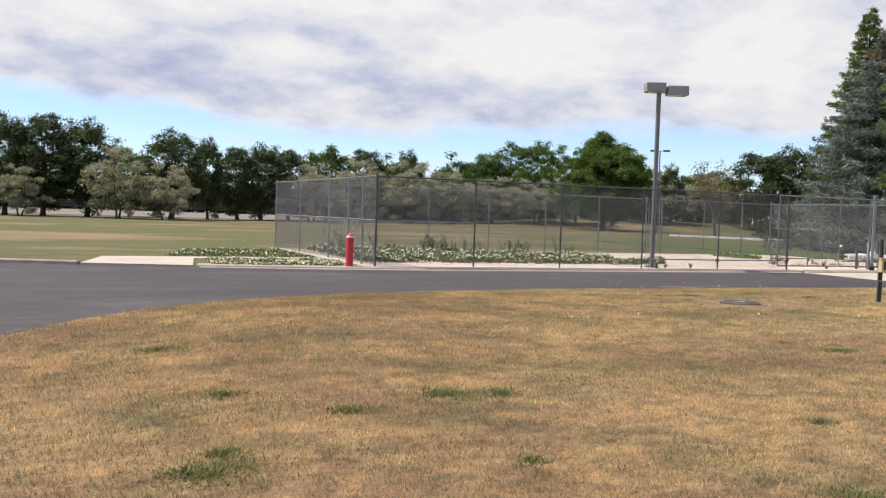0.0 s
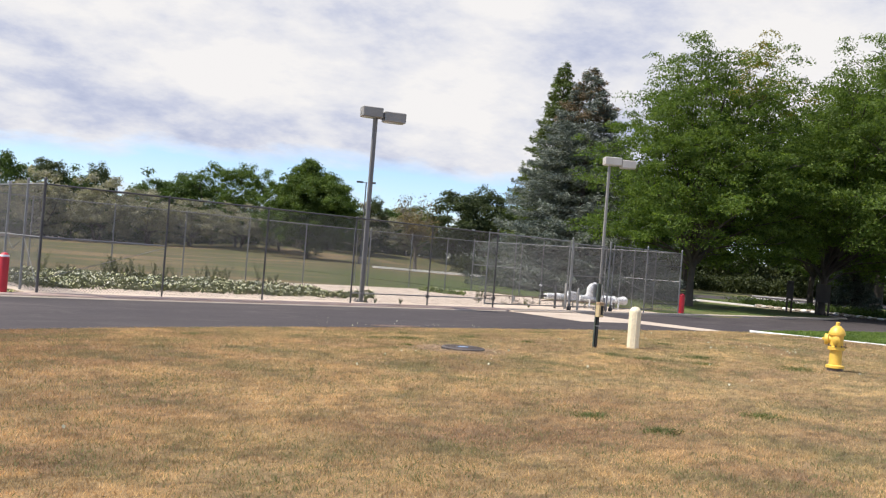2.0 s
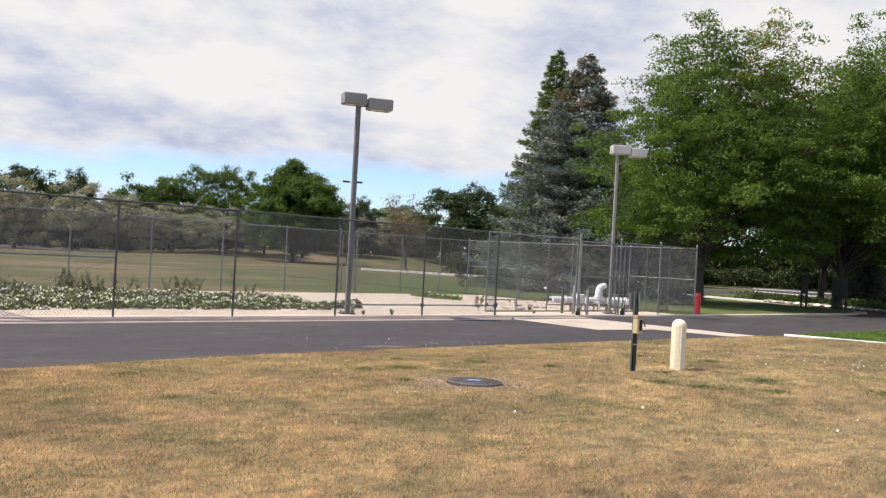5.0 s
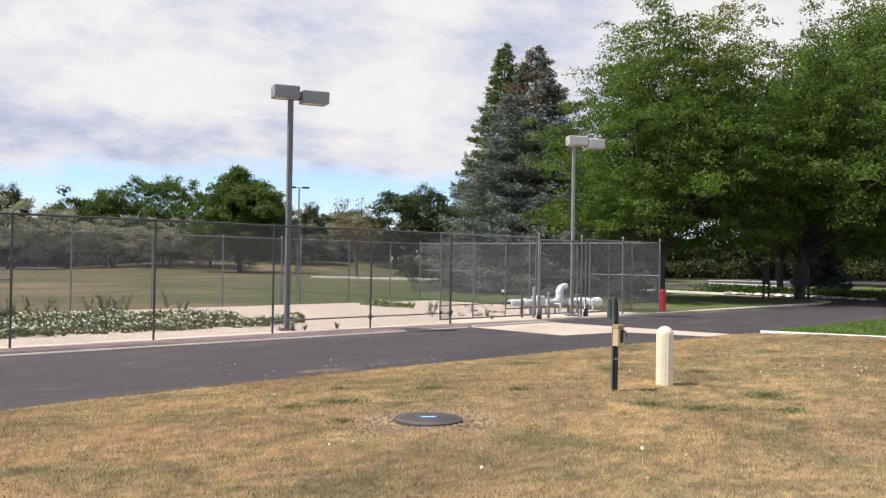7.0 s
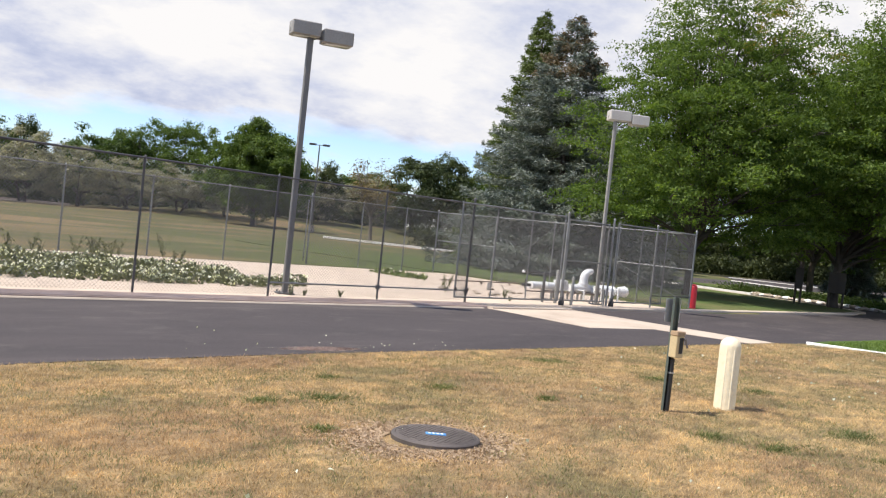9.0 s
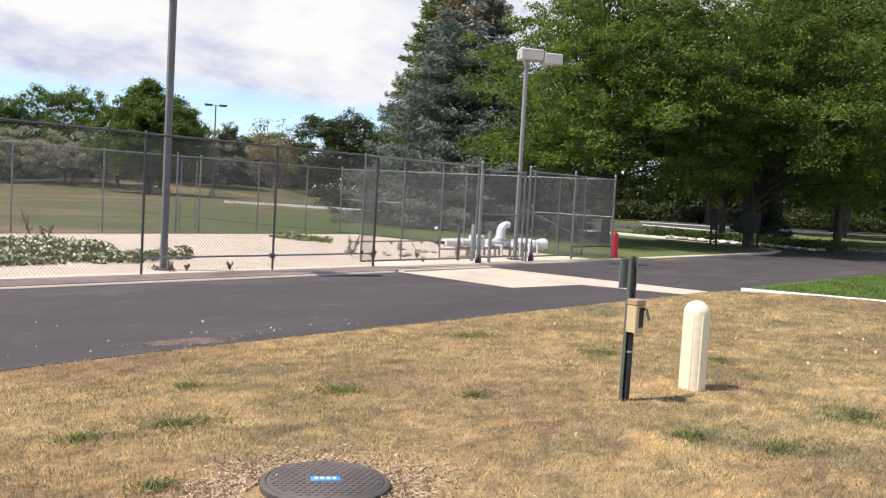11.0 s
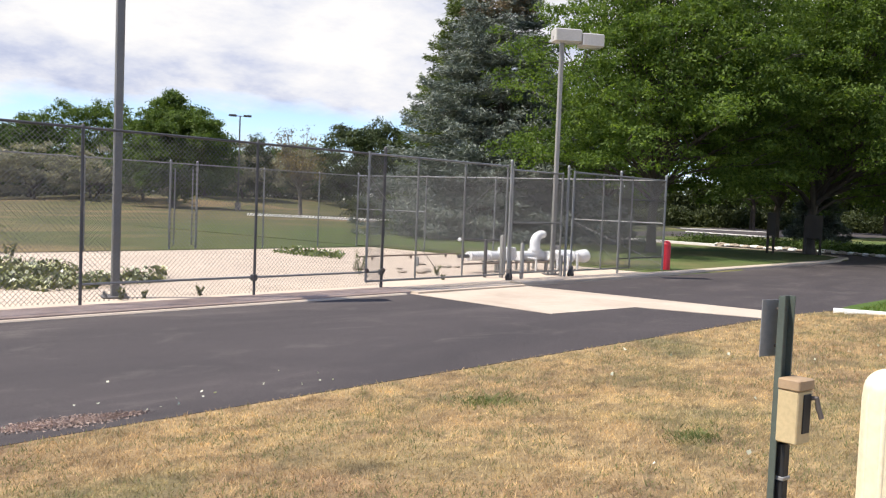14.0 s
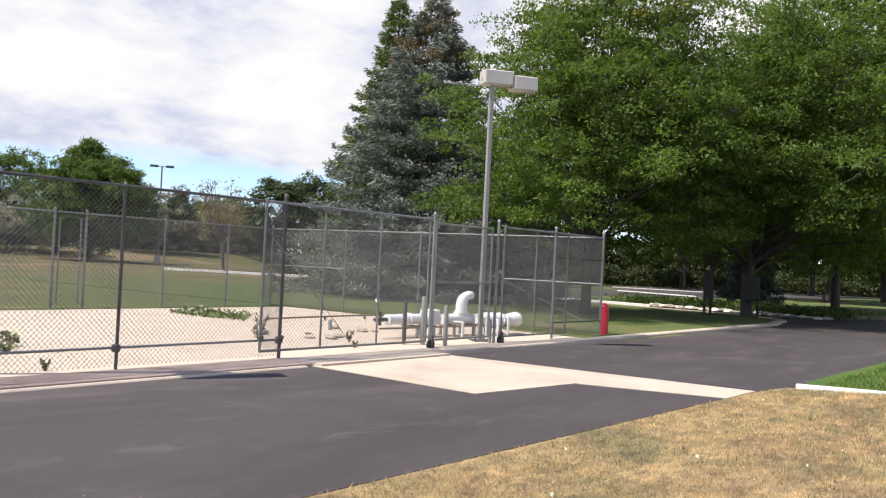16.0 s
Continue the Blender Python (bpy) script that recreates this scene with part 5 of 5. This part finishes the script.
FAR_TREES = (
    ("pine", -9.5, 95, 9.0, 1.1), ("pine", -6, 96, 9.9, 1.15), ("pine", -2.6, 95, 10.1, 1.25), ("pine", 1.4, 95, 9.9, 1.2), ("olive", 3.9, 90, 6.7, 1.05), ("olive", -4.5, 91, 4.6, 0.8),
    ("dark", 5.8, 104, 7.6, 0.9), ("pine", 9.4, 95, 9.3, 1.25), ("olive", 8.3, 89, 5.2, 0.95), ("pine", 13.4, 98, 8.9, 0.72), ("pine", 16.2, 95, 7.9, 0.95), ("pine", 18.6, 94, 8.3, 1.0), ("pine", 21.4, 93, 7.7, 0.95),
    ("olive", 22.2, 86, 5.9, 0.95), ("dark", 25.3, 92, 8.2, 0.85), ("olive", 26.6, 84, 6.4, 1.0), ("pine", 29.4, 91, 8.1, 0.85), ("dark", 31.6, 90, 7.3, 0.85), ("olive", 31.2, 82, 6.3, 1.1), ("pine", 33.9, 90, 8.2, 0.65),
    ("olive", 34.6, 80, 5.4, 1.0), ("dark", 38.0, 87, 7.7, 0.9), ("dark", 40.9, 86, 7.9, 0.85), ("olive", 38.0, 78, 5.0, 1.05), ("bright", 43.6, 85, 9.0, 0.9), ("bright", 46.4, 84, 9.3, 0.85), ("olive", 41.5, 76, 4.9, 1.05),
    ("dark", 53.8, 79.5, 9.0, 0.75), ("olive", 45.4, 75, 4.3, 0.95), ("pine", 57.6, 77, 7.4, 0.5), ("olive", 57.0, 78, 6.4, 1.0), ("olive", 62.0, 77, 6.2, 1.1), ("pine", 63.4, 71, 8.6, 1.2), ("pine", 66.4, 70, 9.4, 1.1), ("dark", 70, 70, 7.5, 1.0), ("dark", 60, 86, 7.0, 1.1), ("dark", 66, 82, 7.2, 1.1),
)
HIGH = {"pine": 9.5, "olive": 6.2, "dark": 8.0, "bright": 9.8}
used = set()
for k, (key, x, y, h, wide) in enumerate(FAR_TREES):
    proto = protos[key][k % 2]
    far = float(np.interp(x, (13, 24, 30, 56, 62), (1.0, 1.25, 1.42, 1.42, 1.5)))
    x, y, h, wide = 4 + (x - 4) * far, 5 + (y - 5) * far, h * far - (far - 1) * 1.65, wide * far
    base = float(field_rise(x, y)) - 0.05
    h -= base
    s = h / HIGH[key]
    m = pose(x, y, base, 0, 0, 67 * k) @ Matrix.Diagonal((wide, wide, s, 1))
    if proto.name not in used:
        used.add(proto.name)
        proto.matrix_world = m
    else:
        ob = copy_thing(proto, pose(x, y, base, 0, 0, 67 * k))
        ob.scale = (wide, wide, s)
for key in protos:
    for proto in protos[key]:
        if proto.name not in used:
            proto.matrix_world = pose(75, 78, -0.02)

broad_tree("far_tree", 60.5, 94.5, 11.9, 5.1, 131, LEAF_BRIGHT, "tall oval green leafy tree on the field", "far leafy trees", 460, 130, 0.24, 0.1, 0.5, limbs=9, taper=0.95, sub=2)
broad_tree("dying_tree", 62.4, 76.0, 8.5, 3.3, 120, DRY_LEAF, "half-bare tree with thin dry yellowing leaves", "", 40, 26, 0.18, 0.22, 0.5, PALE_BARK, 22)


def brush(name, x0, y0, x1, y1, h, n, mat, label, seed, size=0.5):
    rng = np.random.default_rng(seed)
    t = rng.uniform(0, 1, n)
    top = h * (0.65 + 0.35 * np.sin(t * 37 + seed) * np.sin(t * 91))
    p = np.stack([x0 + (x1 - x0) * t + rng.normal(size=n) * 0.7, y0 + (y1 - y0) * t + rng.normal(size=n) * 0.9, rng.uniform(0, 1, n) ** 0.8 * top], 1)
    p[:, 2] += field_rise(p[:, 0], p[:, 1])
    return tagged(card_mesh(name, p, size, mat, None, seed), label, "undergrowth", kind="stuff")


brush("undergrowth", -60, 196, 90, 186, 7.0, 16000, PINE, "dark undergrowth behind the far pines", 5, 1.3)
brush("undergrowth", 36, 136, 112, 128, 4.8, 26000, PINE, "dark undergrowth below the far trees", 6, 0.6)
brush("hedge", 96, 70, 130, 36, 2.6, 30000, HEDGE, "dark hedge beyond the car park", 7, 0.34)
brush("hedge", 124, 66, 150, -30, 8.0, 70000, HEDGE, "dark tall hedge closing the car park", 9, 0.6)
brush("hedge", 84, 78, 128, 66, 6.5, 50000, HEDGE, "dark tall hedge beyond the car park", 10, 0.5)
brush("hedge", 60, 66, 98, 72, 2.2, 18000, HEDGE, "dull green hedge beyond the car park", 8, 0.3)

brush("low_shrubs", 54.2, 22.6, 56.8, 34.0, 0.55, 7000, LEAF_DARK, "low green shrubs behind the edging rocks", 14, 0.14)

# ---- the far road, rail fence, house and lamp ----
tagged(linked("far_road", Build().slab([(-90, 101), (30, 108), (100, 118), (120, 170), (-90, 182)], -0.3, 0.012), plain("pale_road", (0.19, 0.152, 0.132), 0.9, 0, 3, 0.15, 0)), "pale dusty ground behind the far trees", "road", kind="structure")
kerb_line("kerb_5", dense([(68, 53.5), (61.5, 58.5), (58.2, 63.0), (56.4, 67.7), (53.8, 71.8)], 3), 0.5, -0.1, 0.16, WHITE_KERB, "pale far kerb across the field")
tagged(linked("far_road", Build().slab([(68.3, 53.9), (72, 51), (80, 58), (66.5, 64.0), (62.0, 69.0), (58.8, 67.4), (60.5, 63.4), (62.6, 59.6)], -0.3, 0.012), ASPHALT), "grey asphalt lane beyond the field", "road", kind="structure")
for k, (a, c) in enumerate((((54.6, 37.5), (53.6, 31.2)), ((92.6, 53.5), (95.0, 44.7)), ((79.4, 46.0), (76.2, 38.0)))):
    kerb_line("kerb_%d" % (6 + k), dense([a, c][::-1], 3), 0.35, -0.1, 0.07, WHITE_KERB, "pale concrete kerb of the car park")


def rail_fence(x0, y0, x1, y1):
    ob = thing("rail_fence", Matrix(), "dark weathered rail fence behind the far trees", "fence")
    n = 16
    for k in range(n + 1):
        x, y = x0 + (x1 - x0) * k / n, y0 + (y1 - y0) * k / n
        part("post", Build().box(x - 0.08, y - 0.08, -0.05, x + 0.08, y + 0.08, 2.0, 0.02), BARK, ob)
    for z in (0.7, 1.2, 1.7):
        part("rail", Build().tube([(x0, y0, z), (x1, y1, z)], 0.2, 6), BARK, ob)
    return ob


rail_fence(-60, 184, 100, 174)


def house(x, y, turn):
    ob = thing("house", pose(x, y, 0, 0, 0, turn), "pale grey house with low roof behind the pines", "house")
    part("wall", Build().box(-6, -4, 0, 6, 4, 3.0), plain("pale_siding", (0.62, 0.63, 0.66), 0.8, 0, 3, 0.06, 0), ob)
    r = Build()
    for p in ([(-6.5, -4.6, 2.9), (6.5, -4.6, 2.9), (6.5, 0, 5.0), (-6.5, 0, 5.0)], [(6.5, 4.6, 2.9), (-6.5, 4.6, 2.9), (-6.5, 0, 5.0), (6.5, 0, 5.0)], [(-6.5, -4.6, 2.9), (-6.5, 0, 5.0), (-6.5, 4.6, 2.9)], [(6.5, -4.6, 2.9), (6.5, 4.6, 2.9), (6.5, 0, 5.0)]):
        r.face(p)
    part("roof", r, BROWN_ROCK, ob, "brown shingle roof", False)
    for u in (-3.6, 0.2, 3.4):
        w = part("window", Build().box(u - 0.65, -4.05, 1.0, u + 0.65, -4.0, 2.2, 0.01), WHITE_PAINT, ob, "white-framed window")
        part("pane", Build().box(u - 0.55, -4.07, 1.1, u + 0.55, -4.055, 2.1), BLACK, w, "dark glass")
    return ob


house(34, 200, 8)
house(13, 203, -5)
house(-7, 204, 0)


def tall_lamp(x, y, h):
    ob = thing("street_lamp", pose(x, y, 0, 0, 0, -35), "tall dark lamp post with two flat heads, far off", "lamp post")
    part("footing", Build().turned([(0.3, -0.05), (0.3, 0.75), (0.26, 0.8)], sides=14), CONCRETE, ob, "round concrete footing")
    part("pole", Build().tube([(0, 0, 0.8), (0, 0, h)], [0.09, 0.07], 10), POLE, ob)
    for s in (-1, 1):
        part("arm", Build().tube([(0, 0, h - 0.08), (s * 0.5, 0, h - 0.02)], 0.03, 6), POLE, ob)
        part("lamp_head", Build().box(min(s * 0.35, s * 1.15), -0.25, h - 0.12, max(s * 0.35, s * 1.15), 0.25, h + 0.08, 0.03), DARK_STEEL, ob)
    return ob


tall_lamp(64.9, 89.4, 9.8)


# ---- weeds, flowers and grass ----
def scatter(rng, outline, n):
    xs, ys = [p[0] for p in outline], [p[1] for p in outline]
    out = np.zeros((0, 2))
    while len(out) < n:
        p = np.stack([rng.uniform(min(xs), max(xs), n), rng.uniform(min(ys), max(ys), n)], 1)
        out = np.concatenate([out, p[inside(outline, p[:, 0], p[:, 1])]])
    return out[:n]


def carpet(name, outline, n, flowers, h, mat, label, seed, size=0.11, keep=0.42):
    """A creeping mat of leaves with uneven height and gaps, and its small white flowers."""
    rng = np.random.default_rng(seed)
    p = scatter(rng, outline, n * 2)
    bump = 0.5 + 0.5 * np.sin(p[:, 0] * 2.1 + seed) * np.sin(p[:, 1] * 2.7) + 0.35 * np.sin(p[:, 0] * 5.3 + p[:, 1] * 4.1) + rng.normal(size=len(p)) * 0.15
    ok = bump > keep - 0.25
    p, bump = p[ok][:n], np.clip(bump[ok][:n], 0.1, 1.3)
    z = h * bump * rng.uniform(0.05, 1, len(p)) ** 0.6
    tagged(card_mesh(name, np.column_stack([p, z]), size, mat, None, seed, 0.7), label, "weeds", kind="stuff")
    k = rng.choice(len(p), min(flowers, len(p)), replace=False)
    q = np.column_stack([p[k], h * bump[k] * 1.02 + 0.01])
    lean = np.tile([0.1, -0.6, 0.3], (len(q), 1))
    tagged(card_mesh("bindweed_flowers", q, 0.074, PETAL, None, seed + 1, 1.0, lean, 0.35, 4), "small white bindweed flowers in the weeds", "flowers", kind="stuff")


BED = [(7.9, 24.7), (12.5, 24.9), (17.0, 24.7), (18.8, 25.3), (19.4, 26.2), (17.6, 26.9), (18.6, 28.0), (18.2, 29.5), (14, 31.5), (8.0, 32.5)]
carpet("weed_bed", BED, 15000, 2700, 0.16, WEED_GREY, "low weeds with white flowers spreading over the pad", 31)
carpet("weed_bed", [(3.3, 23.2), (7.1, 22.8), (7.1, 25.9), (3.5, 25.9)], 3200, 620, 0.045, WEED_GREY, "low flowering weeds beside the fence", 33, 0.07)
carpet("weed_bed", [(2.5, 27.1), (7.0, 27.1), (6.9, 32), (3.5, 31)], 3600, 220, 0.05, WEED_GREY, "green weeds beside the footpath", 35, 0.07)
carpet("weed_bed", [(26.0, 31.8), (27.2, 31.9), (27.4, 30.2), (26.2, 29.0), (25.9, 30)], 500, 20, 0.14, WEED, "thin weeds in a crack of the pad", 37)


def tall_weed(x, y, h, seed, mat=WEED_GREY):
    rng = np.random.default_rng(seed)
    ob = thing("weed", pose(x, y, 0), "tall leafy weed growing from the concrete pad", "weed", "tall weeds")
    pts = []
    for k in range(5):
        a, l = rng.uniform(0, 6.28), h * rng.uniform(0.6, 1)
        d = Vector((math.cos(a) * 0.35 * l, math.sin(a) * 0.35 * l, l))
        part("stem", Build().tube([(0, 0, 0), d * 0.5 + Vector((0, 0, 0.05 * h)), d], [0.008, 0.006, 0.003], 5), mat, ob)
        for t in rng.uniform(0.15, 1, 16):
            pts.append(tuple(d * t + Vector(rng.normal(size=3) * 0.05 * h)))
    card_mesh("foliage", pts, 0.05 + 0.03 * h, mat, ob, seed, 0.45)
    return ob


rng = np.random.default_rng(77)
for k in range(26):
    tall_weed(rng.uniform(8.2, 13.8), rng.uniform(30.2, 32.6), rng.uniform(0.35, 0.85), 200 + k)
for k in range(12):
    tall_weed(rng.uniform(14.5, 19.5), rng.uniform(31.0, 33.2), rng.uniform(0.3, 0.75), 240 + k)
for k, (x, y, h) in enumerate(((18.2, 23.2, 0.17), (23.25, 25.05, 0.62), (24.87, 24.3, 0.26), (16.9, 23.25, 0.2), (17.3, 23.3, 0.14), (24.2, 23.5, 0.14))):
    tall_weed(x, y, h, 270 + k)

# the dry lawn: blades thick along the way, thinner beyond
rng = np.random.default_rng(9)


def lawn_roots(x0, x1, y0, y1, per):
    n = int((x1 - x0) * (y1 - y0) * per)
    p = np.stack([rng.uniform(x0, x1, n), rng.uniform(y0, y1, n)], 1)
    tuft = np.sin(p[:, 0] * 3.1 + 2 * np.sin(p[:, 1] * 2.3)) * np.sin(p[:, 1] * 3.7 + 1.5 * np.sin(p[:, 0] * 1.9))
    ok = inside(LAWN, p[:, 0], p[:, 1]) & (rng.uniform(-1.9, 1, n) < 0.6 * tuft + 0.3) & (away(NEAR, p[:, 0], p[:, 1]) > rng.uniform(-0.02, 0.22, n)) & (np.hypot(p[:, 0] - 10.88, (p[:, 1] - 12.5) * 1.1) > 0.36 + rng.exponential(0.32, n))
    p = p[ok]
    return np.column_stack([p, ground_z(p[:, 0], p[:, 1]) - 0.005])


near = np.concatenate([lawn_roots(0.5, 9, 2.5, 9.5, 4600), lawn_roots(4, 19, 9.5, 17, 4600), lawn_roots(9, 19, 4, 9.5, 3200)])
tagged(blade_mesh("dry_grass", near, 0.032, 0.0034, DRY_BLADE, 1, 0.6), "short dry straw-coloured grass of the lawn", "grass", kind="stuff")
beyond = np.concatenate([lawn_roots(-1.5, 4, 9.5, 17, 2600), lawn_roots(19, 27, 6, 17, 2000), lawn_roots(-2.5, 0.5, 1, 9.5, 2600)])
tagged(blade_mesh("dry_grass", beyond, 0.038, 0.0042, DRY_BLADE, 2, 0.5), "short dry straw-coloured grass of the lawn", "grass", kind="stuff")
TUFTS = ((0.7, 4.83, 0.24), (1.06, 6.77, 0.13), (1.81, 5.96, 0.15), (2.68, 6.32, 0.22), (3.12, 6.24, 0.12), (0.85, 9.39, 0.27), (2.5, 4.54, 0.08), (5.02, 4.85, 0.08), (3.91, 3.47, 0.14), (0.82, 5.16, 0.09), (13.61, 11.64, 0.15), (13.8, 11.07, 0.22), (11, 14.07, 0.2), (12.57, 14.14, 0.2), (10.21, 13.05, 0.1), (16.74, 12.75, 0.16), (16, 13.74, 0.18), (10.37, 14.14, 0.12), (7.49, 15.04, 0.16), (14.4, 10.27, 0.16), (16, 15.6, 0.28), (10.15, 6.91, 0.22), (8.11, 6.78, 0.15), (8.11, 7.6, 0.12), (15.78, 9.37, 0.34), (15.31, 10.97, 0.24), (11.8, 15.1, 0.1), (13.28, 13.32, 0.1))
for k, (x, y, s) in enumerate(TUFTS):
    r2 = np.random.default_rng(300 + k)
    n = int(620 * s / 0.25)
    p = r2.normal(size=(n, 2)) * np.array([s * 0.7, s * 0.55]) * r2.uniform(0.3, 1.5, (n, 1))
    z = ground_z(x + p[:, 0], y + p[:, 1])
    ob = blade_mesh("grass_tuft", np.column_stack([p, z - float(ground_z(x, y)) - 0.004]), 0.036, 0.0065, TUFT, 300 + k, 1.0)
    ob.location = (x, y, float(ground_z(x, y)))
    tagged(ob, "green weed patch in the dry lawn", "weed patch", kind="stuff")

p = np.concatenate([scatter(rng, [(6, 11), (14, 14), (19, 16.4), (25, 16.4), (25, 12), (18, 8), (14, 7)], 70), scatter(rng, [(17, 11), (20, 11), (24, 15), (20, 15)], 26), scatter(rng, [(1, 4), (5, 4), (6, 9), (1, 9)], 5)])
z = ground_z(p[:, 0], p[:, 1]) + 0.045
tagged(card_mesh("clover_flowers", np.column_stack([p, z]), 0.036, PETAL, None, 8, 0.9, np.tile([0, -0.4, 0.9], (len(p), 1)), 0.35, 4), "scattered small white flower heads in the lawn", "flowers", kind="stuff")

rng = np.random.default_rng(19)
p = scatter(rng, [(26.9, 16.1), (28.0, 12.9), (30.2, 7.0), (38, 6), (42, 15.6), (33, 16.2)], 42000)
tagged(blade_mesh("green_grass", np.column_stack([p, np.full(len(p), 0.018)]), 0.07, 0.010, GREEN_BLADE, 21, 0.7), "short watered green grass of the lawn", "grass", kind="stuff")
